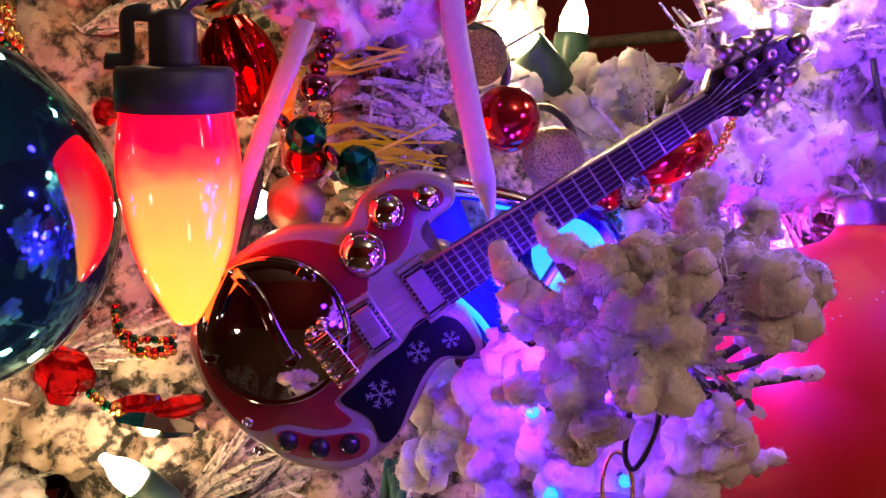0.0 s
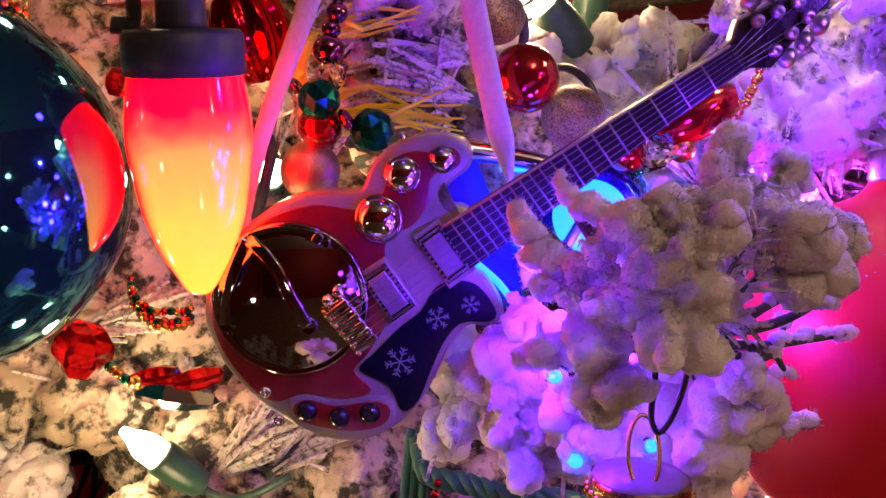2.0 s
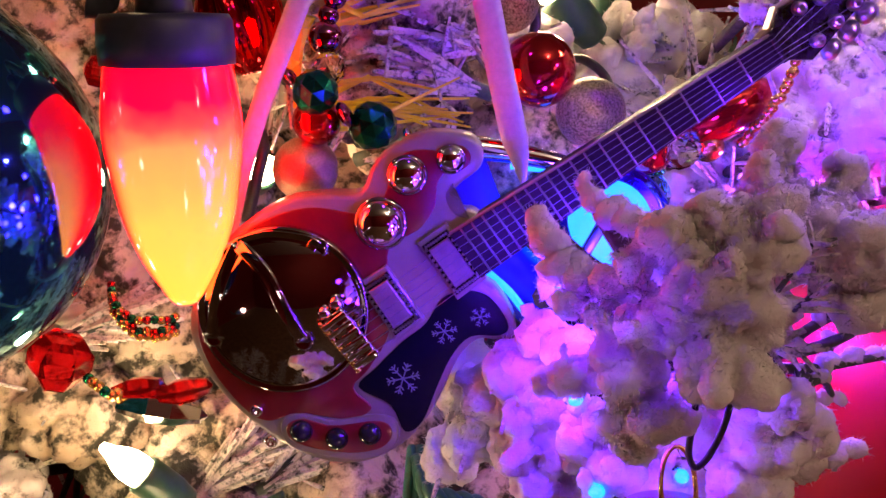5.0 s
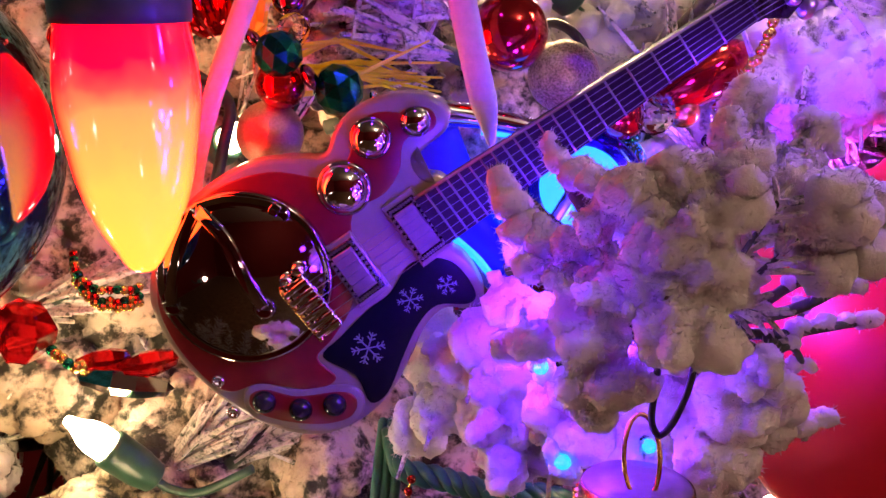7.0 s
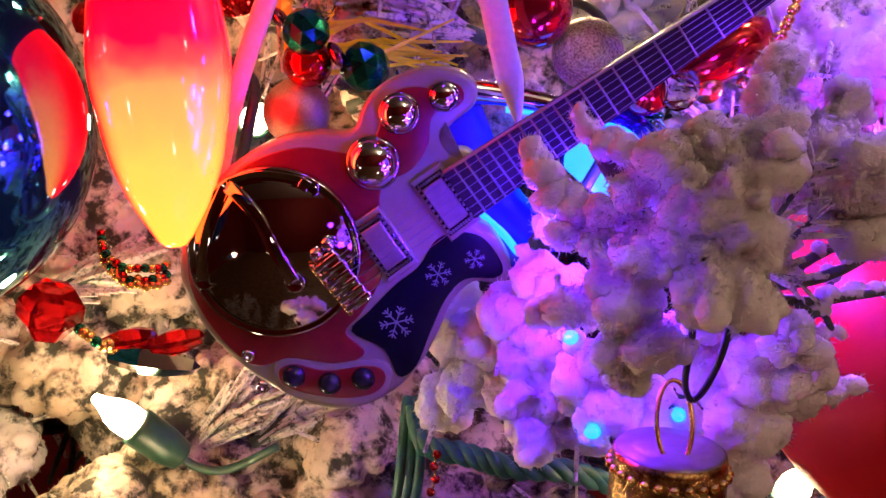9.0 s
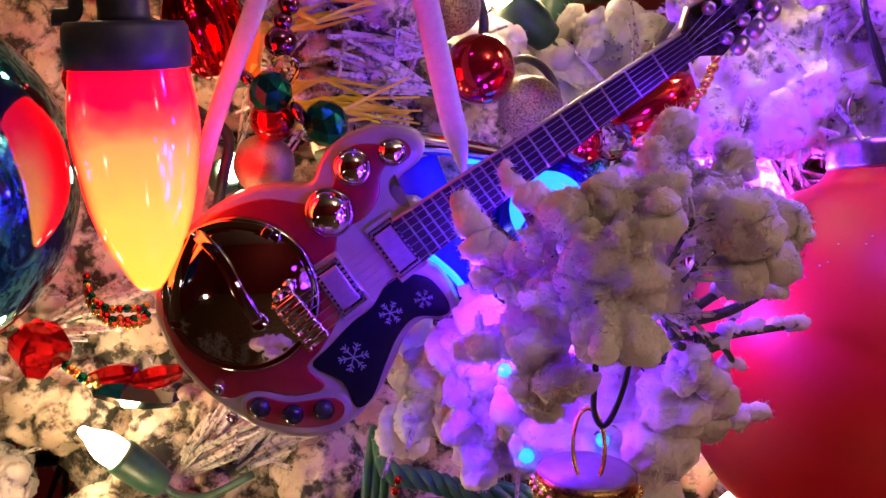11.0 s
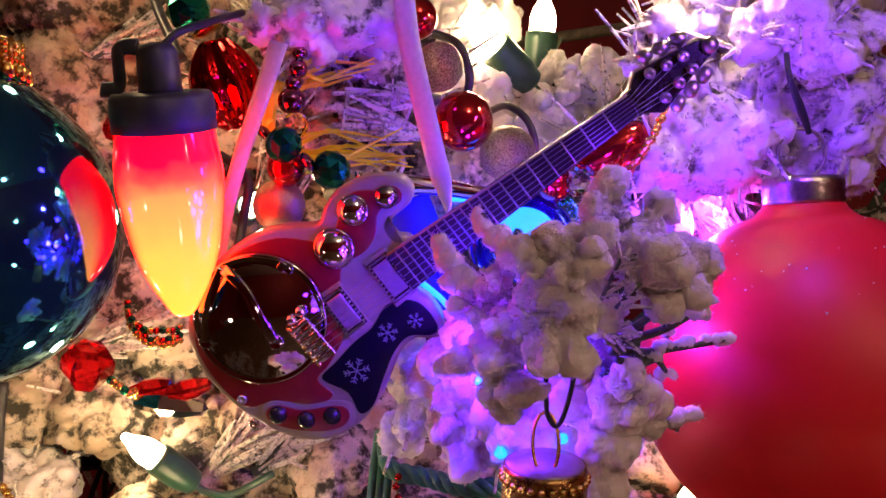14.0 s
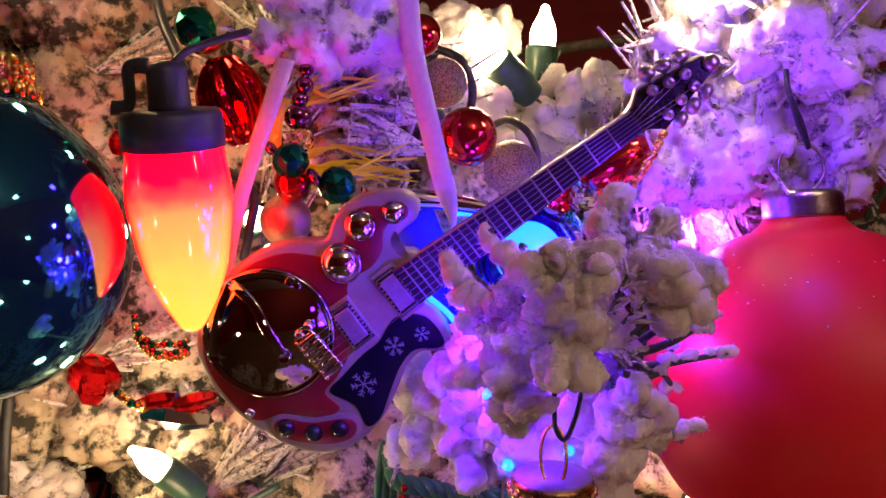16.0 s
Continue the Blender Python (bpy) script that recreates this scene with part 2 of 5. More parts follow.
def slab(outline, z0, z1, bevel=0.0004, n=5, bm=None, sharp=False):
    """A plate with the given closed outline and a rounded upper edge."""
    bm = bm or bmesh.new()
    pts = [Vector((*q, 0)) for q in outline] if sharp else smooth_path([(*q, 0) for q in outline], n, True)
    area = sum(a.x * b.y - b.x * a.y for a, b in zip(pts, pts[1:] + pts[:1]))
    if area < 0:
        pts.reverse()
    k = len(pts)
    inward = []
    for i in range(k):
        d = (pts[(i + 1) % k] - pts[i - 1]).normalized()
        inward.append(Vector((-d.y, d.x, 0)))
    rings = []
    for off, z in ((bevel * 0.6, z0), (0, z0 + bevel * 0.6), (0, z1 - bevel), (bevel * 0.3, z1 - bevel * 0.3), (bevel, z1)):
        rings.append([bm.verts.new(p + q * off + Vector((0, 0, z))) for p, q in zip(pts, inward)])
    for a, b in zip(rings, rings[1:]):
        for i in range(k):
            j = (i + 1) % k
            bm.faces.new((a[i], a[j], b[j], b[i]))
    bm.faces.new(rings[0][::-1])
    bm.faces.new(rings[-1])
    bmesh.ops.triangulate(bm, faces=[f for f in bm.faces if len(f.verts) > 4])
    return bm


def ball(r, m=None, sub=3, bm=None, squash=1.0):
    bm = bm or bmesh.new()
    bmesh.ops.create_icosphere(bm, subdivisions=sub, radius=r, matrix=(m or Matrix()) @ Matrix.Diagonal((1, 1, squash, 1)))
    return bm


broad = bpy.data.textures.new("flock_broad", "CLOUDS")
broad.noise_scale, broad.noise_depth = 0.010, 1
coarse = bpy.data.textures.new("flock_coarse", "CLOUDS")
coarse.noise_scale, coarse.noise_depth = 0.0042, 4
fine = bpy.data.textures.new("flock_fine", "CLOUDS")
fine.noise_scale, fine.noise_depth = 0.0014, 4


def flock(name, blobs, mat, parent, voxel=0.0006, rough=0.0022, grain=0.0011, label="", swell=1.08, buds=6, fuzz=0.6, fibre=0.0009):
    """One lumpy mass of sprayed flock, grown from overlapping lumps (x, y, z, radius), with short fibres on its skin."""
    bm = bmesh.new()
    grown = []
    for x, y, z, r in blobs:
        grown.append((x, y, z, r * swell))
        for _ in range(buds):
            d = Vector([random.gauss(0, 1) for _ in range(3)]).normalized() * r * swell * random.uniform(0.7, 1.0)
            grown.append((x + d.x, y + d.y, z + d.z, r * random.uniform(0.22, 0.55)))
    for x, y, z, r in grown:
        turn = Euler([random.uniform(0, 6.3) for _ in range(3)]).to_matrix().to_4x4()
        bmesh.ops.create_icosphere(bm, subdivisions=2, radius=r, matrix=Matrix.Translation((x, y, z)) @ turn @ Matrix.Diagonal((random.uniform(0.7, 1.0), random.uniform(0.8, 1.1), random.uniform(0.9, 1.35), 1)))
    ob = part(name, bm, mat, parent, label)
    mod = ob.modifiers.new("weld", "REMESH")
    mod.mode, mod.voxel_size, mod.use_smooth_shade = "VOXEL", voxel, True
    for tex, strength in ((broad, rough * 1.6), (coarse, rough * 1.2), (fine, grain)):
        d = ob.modifiers.new("lumps", "DISPLACE")
        d.texture, d.strength, d.mid_level, d.texture_coords = tex, strength, 0.47, "GLOBAL"
    solid = ob.evaluated_get(bpy.context.evaluated_depsgraph_get()).data
    k, q = len(solid.vertices), len(solid.polygons)
    co, no = np.empty(k * 3), np.empty(k * 3)
    solid.vertices.foreach_get("co", co)
    solid.vertices.foreach_get("normal", no)
    co, no = co.reshape(-1, 3), no.reshape(-1, 3)
    corners = np.empty(len(solid.loops), dtype=int)
    solid.loops.foreach_get("vertex_index", corners)
    faces = corners.reshape(q, -1)
    pick = np.random.choice(k, int(k * fuzz))
    m = len(pick)
    way = no[pick] + np.random.normal(0, 0.55, (m, 3))
    way /= np.linalg.norm(way, axis=1)[:, None]
    across = np.cross(way, np.random.normal(0, 1, (m, 3)))
    across /= np.linalg.norm(across, axis=1)[:, None]
    base, size = co[pick] - no[pick] * 0.0001, fibre * np.random.uniform(0.15, 1.0, (m, 1)) ** 1.6
    tri = np.stack([base - across * size * 0.09, base + across * size * 0.09, base + way * size], 1).reshape(-1, 3)
    data = bpy.data.meshes.new(name)
    data.from_pydata(np.vstack([co, tri]), [], [tuple(int(i) for i in f) for f in faces] + [(k + 3 * i, k + 3 * i + 1, k + 3 * i + 2) for i in range(m)])
    data.polygons.foreach_set("use_smooth", [True] * (q + m))
    data.materials.append(mat)
    ob.modifiers.clear()
    ob.data = data
    return ob


def lumps_along(a, b, r0, r1, n, jitter, rng):
    a, b = Vector(a), Vector(b)
    out = []
    for i in range(n):
        t = i / max(1, n - 1)
        c = a.lerp(b, t) + Vector([rng.gauss(0, jitter) for _ in range(3)])
        out.append((*c, (r0 + (r1 - r0) * t) * rng.uniform(0.7, 1.25)))
    return out


def needles(bm, a, b, count, length, width, rng, lean=0.6, spread=1.0):
    """Flat strip needles round a twig from a to b, leaning towards its tip."""
    a, b = Vector(a), Vector(b)
    axis = (b - a).normalized()
    for _ in range(count):
        p = a.lerp(b, rng.random())
        side = Vector([rng.gauss(0, 1) for _ in range(3)])
        side = (side - axis * side.dot(axis)).normalized()
        d = (axis * lean + side * spread).normalized()
        w = d.cross(Vector([rng.gauss(0, 1) for _ in range(3)])).normalized() * width * 0.5
        h = d.cross(w).normalized() * width * 0.22
        L = length * rng.uniform(0.6, 1.15)
        bend = Vector((0, 0, -0.06 * L))
        rows = []
        for s, k in ((0, 0.8), (0.55, 1.0), (1.0, 0.45)):
            c = p + d * L * s + bend * s * s
            rows.append([bm.verts.new(c + w * k + h), bm.verts.new(c - w * k + h), bm.verts.new(c - w * k - h), bm.verts.new(c + w * k - h)])
        for q, r in zip(rows, rows[1:]):
            for i in range(4):
                j = (i + 1) % 4
                bm.faces.new((q[i], q[j], r[j], r[i]))
        bm.faces.new(rows[-1])
    return bm

# ---- the room ----
def plate(name, size, place, mat, label, category):
    ob = part(name, box(size, None, 0.004), mat, None, "", smooth=False)
    ob.location = place
    return tagged(ob, label, category, kind="structure")


plate("floor", (4.6, 4.4, 0.1), (0, -0.95, -0.05), floor_wood, "brown stained wooden floor of the room", "floor")
plate("ceiling", (4.6, 4.4, 0.1), (0, -0.95, 2.55), ceiling_white, "plain white plaster ceiling over the room", "ceiling")
plate("wall_north", (4.6, 0.1, 2.5), (0, 1.2, 1.25), wall_red, "dark red painted wall behind the tree", "wall")
plate("wall_south", (4.6, 0.1, 2.5), (0, -3.1, 1.25), wall_red, "dark red painted wall of the room", "wall")
plate("wall_east", (0.1, 4.2, 2.5), (2.25, -0.95, 1.25), wall_red, "dark red painted wall of the room", "wall")
plate("wall_west", (0.1, 4.2, 2.5), (-2.25, -0.95, 1.25), wall_red, "dark red painted wall of the room", "wall")

# ---- the guitar ornament ----
def guitar():
    g = thing("guitar_ornament", "ivory, red and navy electric guitar ornament hung on ribbon", "ornament", Matrix([[0.99981, -0.00369, -0.01928, -0.02], [-0.01963, -0.18794, -0.98198, 0.15208], [0.0, 0.98217, -0.18798, 1.185], [0.0, 0.0, 0.0, 1.0]]))
    body = [(-0.00189, 0.0187), (0.00383, 0.01895), (0.0057, 0.02224), (0.00713, 0.02426), (0.00968, 0.02611), (0.01435, 0.02753), (0.01968, 0.02705), (0.0219, 0.02498), (0.02151, 0.0223), (0.01855, 0.01993), (0.01738, 0.0182),
            (0.01849, 0.01614), (0.02044, 0.01573), (0.0217, 0.01429), (0.02142, 0.01003), (0.02155, 0.00571), (0.02375, 0.00388), (0.02568, 0.00095), (0.02668, -0.00195), (0.02584, -0.00346), (0.02369, -0.00381), (0.02082, -0.00369), (0.01796, -0.00647), (0.01568, -0.01122), (0.01292, -0.01625), (0.00899, -0.02049),
            (0.00358, -0.02332), (-0.00175, -0.02349), (-0.00734, -0.02154), (-0.01335, -0.01736), (-0.0189, -0.01138), (-0.02168, -0.00579), (-0.02257, -0.00124), (-0.02119, 0.00484), (-0.01797, 0.01008), (-0.01292, 0.01483), (-0.00749, 0.01779)]
    part("body", slab(body, -0.0065, 0.0, 0.0009), ivory, g, "glossy ivory body with a rounded edge")
    red = [(-0.00355, 0.01686), (0.0043, 0.01596), (0.00756, 0.01835), (0.00884, 0.02229), (0.01101, 0.02469), (0.01497, 0.02491), (0.01776, 0.02342), (0.01546, 0.0204), (0.01487, 0.01673), (0.01252, 0.01344), (0.00807, 0.01064), (0.00806, 0.00412),
           (0.00752, -0.00248), (0.00435, -0.00795), (0.00191, -0.01103), (0.00458, -0.01422), (0.00091, -0.01603), (-0.0067, -0.01506), (-0.01124, -0.01628), (-0.01461, -0.01465), (-0.01905, -0.00874), (-0.02118, -0.00242), (-0.01996, 0.00423), (-0.01697, 0.00938), (-0.01124, 0.01454)]
    part("inlay", slab(red, -0.0005, 0.0003, 0.0002), enamel_red, g, "dark red enamel inlay")
    horn = [(0.01491, 0.02408), (0.01583, 0.02528), (0.01874, 0.02555), (0.02011, 0.02434), (0.01978, 0.02259), (0.01731, 0.02146), (0.01477, 0.02221)]
    part("inlay", slab(horn, -0.0005, 0.00028, 0.0002), enamel_red, g, "dark red enamel inlay")
    guard = [(0.01564, 0.00292), (0.0189, 0.00409), (0.02204, 0.00351), (0.02422, 0.00124), (0.02543, -0.00156), (0.02407, -0.00283), (0.0198, -0.00299), (0.01692, -0.00599), (0.01463, -0.01084), (0.01226, -0.01645), (0.00951, -0.01808), (0.00745, -0.01375), (0.00269, -0.01083), (0.00545, -0.00777), (0.00957, -0.00368), (0.013, -0.00104)]
    part("pickguard", slab(guard, -0.0005, 0.0004, 0.0002, n=4), enamel_blue, g, "navy blue enamel pickguard")
    for c, r in (((0.00954, -0.0094), 0.00254), ((0.01591, -0.00205), 0.00191), ((0.02129, 0.00015), 0.00148)):
        bm = bmesh.new()
        for k in range(6):
            turn = Matrix.Translation((*c, 0.0005)) @ pose(0, 0, 0, 0, 0, 60 * k + 12)
            box((r, r * 0.075, 0.0001), turn @ Matrix.Translation((r * 0.5, 0, 0)), bm=bm)
            for s in (-1, 1):
                for q in (0.48, 0.75):
                    box((r * 0.30, r * 0.07, 0.0001), turn @ Matrix.Translation((r * (q + 0.12), s * r * 0.12, 0)) @ pose(0, 0, 0, 0, 0, s * 48), bm=bm)
        part("snowflake", bm, flake_white, g, "white printed snowflake", smooth=False)
    # control panel at the lower edge
    rim = [(-0.00896, -0.01567), (-0.00614, -0.01496), (-0.00128, -0.01595), (0.00482, -0.01526), (0.00803, -0.01606), (0.00856, -0.01897), (0.0066, -0.02156), (0.00199, -0.02257), (-0.00349, -0.02191), (-0.00781, -0.0207), (-0.00945, -0.01831)]
    part("panel_rim", slab(rim, -0.0004, 0.0006, 0.0003), ivory, g)
    panel = [(-0.00828, -0.0165), (-0.00588, -0.01578), (-0.00136, -0.01687), (0.00474, -0.01617), (0.0072, -0.01684), (0.00748, -0.01881), (0.0058, -0.0206), (0.00176, -0.02139), (-0.00339, -0.02086), (-0.00715, -0.01968), (-0.00856, -0.01823)]
    part("control_panel", slab(panel, -0.0004, 0.0008, 0.0002), enamel_red, g, "dark red control panel")
    for c in ((-0.00628, -0.01762), (-0.00088, -0.01886), (0.00425, -0.01812)):
        part("button", lathe([(0, 0), (0.0017, 0), (0.0018, 0.0007), (0.00148, 0.0014), (0.00074, 0.0019), (0, 0.002)], 24, m=Matrix.Translation((*c, 0.0004))), button_black, g, "glossy black dome button")
    for c, r in (((0.00702, 0.01444), 0.0035), ((0.01106, 0.02145), 0.00265), ((0.01737, 0.02365), 0.00191)):
        knob = part("knob", lathe([(0, 0), (r * 1.0, 0), (r * 1.02, r * 0.15), (r * 0.97, r * 0.32), (r * 0.84, r * 0.55), (r * 0.62, r * 0.73), (r * 0.33, r * 0.84), (0, r * 0.88)], 32, m=Matrix.Translation((*c, 0.0001))), chrome, g, "domed chrome knob")
        part("collar", lathe([(r * 1.0, 0), (r * 1.13, 0), (r * 1.13, 0.0004), (r * 1.0, 0.0007)], 32, m=Matrix.Translation((*c, 0.00015))), dark_chrome, knob)
    for c in ((-0.01303, -0.01436), (-0.01112, -0.01942)):
        part("screw", lathe([(0, 0), (0.00095, 0), (0.00106, 0.0004), (0.00074, 0.0009), (0.00042, 0.0009), (0.00032, 0.0005), (0, 0.0005)], 20, m=Matrix.Translation((*c, 0.0002))), chrome, g, "small chrome screw")
    # resonator disc with a raised three-armed relief
    c, r = (-0.00787, 0.00161), 0.01282
    m = Matrix.Translation((*c, 0.0002))
    disc = part("disc", lathe([(0, 0), (r, 0), (r, 0.0010), (r * 0.985, 0.0015), (r * 0.955, 0.0016), (r * 0.93, 0.0012), *[(r * 0.90 * math.cos(k * math.pi / 20), 0.0013 + 0.0032 * math.sin(k * math.pi / 20) ** 2) for k in range(10)], (0, 0.0045)], 64, m=m), dark_chrome, g, "polished dark chrome resonator disc")
    hub = (-0.0139, 0.01185)
    for path in ((hub, (-0.01646, 0.00628), (-0.01827, -7e-05), (-0.01829, -0.00209)), (hub, (-0.00927, 0.01294), (-0.004, 0.01227), (-0.00217, 0.01132)), (hub, (-0.00977, 0.00818), (-0.00664, 0.002), (-0.00454, -0.00198))):
        pts = smooth_path([(*q, 0.0015 + 0.0032 * max(0.0, 1 - ((q[0] - c[0]) ** 2 + (q[1] - c[1]) ** 2) / (0.9 * r) ** 2)) for q in path], 6)
        bm = raised(pts, 0.00105, 0.00045)
        lathe([(0.0017, -0.0006), (0.00155, 0.00025), (0.00135, 0.0004), (0.0011, 0.00025), (0, 0.0002)], 28, bm, Matrix.Translation(pts[-1]))
        part("relief_arm", bm, dark_chrome, disc)
    # pickups
    def pickup(a, b, cpt, d, face):
        q = [a, b, cpt, d]
        mid = Vector((sum(x[0] for x in q) / 4, sum(x[1] for x in q) / 4))
        grow = lambda s: [tuple(mid + (Vector(x) - mid) * s) for x in q]
        base = part("pickup", slab(grow(1.22), -0.0003, 0.0009, 0.0003, sharp=True), ivory, g, "ivory framed guitar pickup", smooth=False)
        part("frame", slab(grow(1.03), 0.0008, 0.0013, 0.0002, sharp=True), black_gloss, base, "black bezel", smooth=False)
        part("cover", slab(grow(0.80), 0.0012, 0.0019, 0.0003, sharp=True), face, base, "pale cover", smooth=False)
        bm = bmesh.new()
        for s in range(4):
            p0, p1 = Vector(q[s]), Vector(q[(s + 1) % 4])
            for k in range(9):
                p = mid + (p0.lerp(p1, (k + 0.5) / 9) - mid) * 0.93
                box((0.0004, 0.0004, 0.0003), Matrix.Translation((*p, 0.0014)), bm=bm)
        tagged(part("studs", bm, nickel, base, smooth=False), kind="stuff")
    pickup((0.01307, 0.01106), (0.01662, 0.01346), (0.0214, 0.00658), (0.01783, 0.00392), pickup_grey)
    pickup((0.00407, 0.00495), (0.00769, 0.0073), (0.01225, 0.00042), (0.00862, -0.00219), pickup_grey)
    # bridge
    a, b = Vector((-0.00054, 0.00141)), Vector((0.00467, -0.00549))
    d = (b - a).normalized()
    n = Vector((-d.y, d.x))
    ang = math.degrees(math.atan2(d.y, d.x))
    bridge = part("bridge", box(((b - a).length * 1.05, 0.0034, 0.0012), Matrix.Translation((*((a + b) / 2 + n * 0.0006), 0.0040)) @ pose(0, 0, 0, 0, 0, ang), 0.0003), chrome, g, "chrome bridge with saddles")
    for k in range(6):
        p = a.lerp(b, (k + 0.5) / 6)
        part("saddle", box((0.0009, 0.0042, 0.0009), Matrix.Translation((*(p + n * 0.0005), 0.0049)) @ pose(0, 0, 0, 0, 0, ang), 0.0002), chrome, bridge)
    for k in range(16):
        p = a.lerp(b, k / 15) - n * 0.0016
        part("bead", ball(0.00046, Matrix.Translation((*p, 0.0046)), 2), gold, bridge)
    for p in ((-0.00123, 0.0021), (0.00052, 0.00357)):
        part("post", lathe([(0, 0.001), (0.0011, 0.001), (0.0011, 0.0040), (0.0008, 0.0048), (0, 0.0051)], 20, m=Matrix.Translation((*p, 0))), chrome, bridge)
    # neck, frets, strings
    na, nb, nc, nd = (Vector(q) for q in ((0.01702, 0.01312), (0.06069, 0.03985), (0.06299, 0.03638), (0.0216, 0.00647)))
    part("neck", slab([tuple(na + (nd - na) * 0.03), tuple(nb), tuple(nc), tuple(nd)], -0.0035, 0.0022, 0.0005, sharp=True), fret_dark, g, "dark slender neck", smooth=False)
    part("neck_binding", tube([(*na, 0.0021), (*nb, 0.0021)], 0.00032, 8), ivory, g, "thin ivory binding")
    board = part("fretboard", slab([tuple(na.lerp(nd, 0.02)), tuple(nb.lerp(nc, 0.02)), tuple(nb.lerp(nc, 0.97)), tuple(na.lerp(nd, 0.97))], 0.0021, 0.0027, 0.0001, sharp=True), fret_dark, g, "dark fretboard", smooth=False)
    pos, step = 0.0, 0.100
    while pos < 0.97:
        pos += step
        step *= 0.90 if step > 0.035 else 1.0
        if pos > 0.985:
            break
        p, q = nb.lerp(na, pos), nc.lerp(nd, pos)
        part("fret", tube([(*p.lerp(q, 0.02), 0.00275), (*p.lerp(q, 0.97), 0.00275)], 0.00017, 6), fret_metal, board)
    part("nut", tube([(*nb, 0.0027), (*nc, 0.0027)], 0.0004, 8), fret_dark, board)
    for k in range(6):
        f = (k + 0.7) / 6.4
        p0, p1, p2 = a.lerp(b, f), na.lerp(nd, f), nb.lerp(nc, f)
        peg = ((0.0647, 0.04342), (0.06758, 0.04465), (0.07046, 0.04598), (0.07204, 0.04383), (0.06975, 0.04157), (0.06746, 0.03909))[k]
        part("string", tube([(*p0, 0.0054), (*p1, 0.0037), (*p2, 0.0034), (*peg, 0.0019)], 0.00006, 5), fret_metal, g, "thin steel string")
    head = [(0.06016, 0.03937), (0.06138, 0.04061), (0.06221, 0.04355), (0.06749, 0.04624), (0.07341, 0.04895), (0.07557, 0.04815), (0.07577, 0.04658), (0.07223, 0.04263), (0.06724, 0.03649), (0.06444, 0.03654), (0.06223, 0.03645)]
    stock = part("headstock", slab(head, -0.0022, 0.0010, 0.0003, sharp=True), black_gloss, g, "glossy black pointed headstock", smooth=False)
    part("edge_binding", slab([tuple(Vector(q) * 1.0 + Vector((-0.00025, 0.0002))) for q in head], -0.0026, 0.0002, 0.0003, sharp=True), ivory, stock, smooth=False)
    part("tip_ball", ball(0.00149, Matrix.Translation((*(0.07498, 0.04769), 0.0012)), 4), nickel, stock, "worn metal ball")
    for face, key in (((0.0647, 0.04342), (0.06413, 0.04602)), ((0.06758, 0.04465), (0.06701, 0.04725)), ((0.07046, 0.04598), (0.06997, 0.04865)),
                      ((0.07204, 0.04383), (0.07401, 0.04283)), ((0.06975, 0.04157), (0.07184, 0.04046)), ((0.06746, 0.03909), (0.06955, 0.03809))):
        r = 0.00099
        peg = part("tuner_post", lathe([(0, 0), (r, 0), (r, 0.0010), (r * 0.8, 0.0015), (r * 0.4, 0.0017), (r * 0.35, 0.0013), (0, 0.0012)], 20, m=Matrix.Translation((*face, 0.0009))), nickel, stock, "brushed metal tuner post")
        v = (Vector(key) - Vector(face)).normalized()
        turn = Matrix.Translation((*key, -0.0004)) @ Vector((v.x, v.y, 0)).to_track_quat("Z", "Y").to_matrix().to_4x4()
        part("tuner_key", lathe([(0, -0.0019), (r * 0.75, -0.0019), (r * 0.65, -0.0008), (r * 1.35, -0.0004), (r * 1.65, 0.0003), (r * 1.6, 0.0009), (r * 1.2, 0.0014), (0, 0.0016)], 20, m=turn), nickel, peg)
    return g


guitar()

# ---- the tree ----
rng = random.Random(7)
tree = thing("christmas_tree", "flocked artificial christmas tree with white sprayed branches", "tree", pose(-0.28, 0.46, 0))
part("trunk", tube([(0, 0, 0.0), (0, 0, 1.0), (0, 0, 2.15)], lambda t: 0.035 * (1 - 0.75 * t), 14), bark, tree, "brown artificial trunk")
BASE = Vector((-0.28, 0.46, 0))


def branch(lumps, mat, root=None, tip=None, voxel=0.0007, rough=0.0022, grain=0.0012, spikes=0, spike_len=0.02, spike_mat=None):
    """A stem with its flock and needles, as one branch of the tree."""
    c = Vector(lumps[0][:3])
    root = Vector(root or (c.x - 0.01, c.y + 0.10, c.z - 0.02))
    tip = Vector(tip or c)
    stem = part("branch", tube(smooth_path([root - BASE, root.lerp(tip, 0.5) - BASE + Vector((0, 0, -0.002)), tip - BASE], 5), lambda t: 0.0022 - 0.0012 * t, 8), bark, tree)
    local = [(x - BASE.x, y - BASE.y, z - BASE.z, r) for x, y, z, r in lumps]
    flock("flock", local, mat, stem, voxel, rough, grain, fuzz=0.8 if voxel < 0.0006 else 0.9, fibre=0.0010 if voxel < 0.0006 else 0.0012, buds=3 if voxel < 0.0006 else 6, swell=1.16 if voxel < 0.0006 else 1.08)
    if spikes:
        bm = bmesh.new()
        for x, y, z, r in local:
            k = max(1, round(spikes / len(local)))
            d = Vector((rng.gauss(0, 0.6), -0.5, rng.gauss(0, 0.5))).normalized() * r
            needles(bm, Vector((x, y, z)) - d * 0.3, Vector((x, y, z)) + d * 0.4, k, spike_len, 0.0009, rng)
        tagged(part("needle", bm, spike_mat or needle_white, stem, smooth=False), kind="stuff")
    return stem


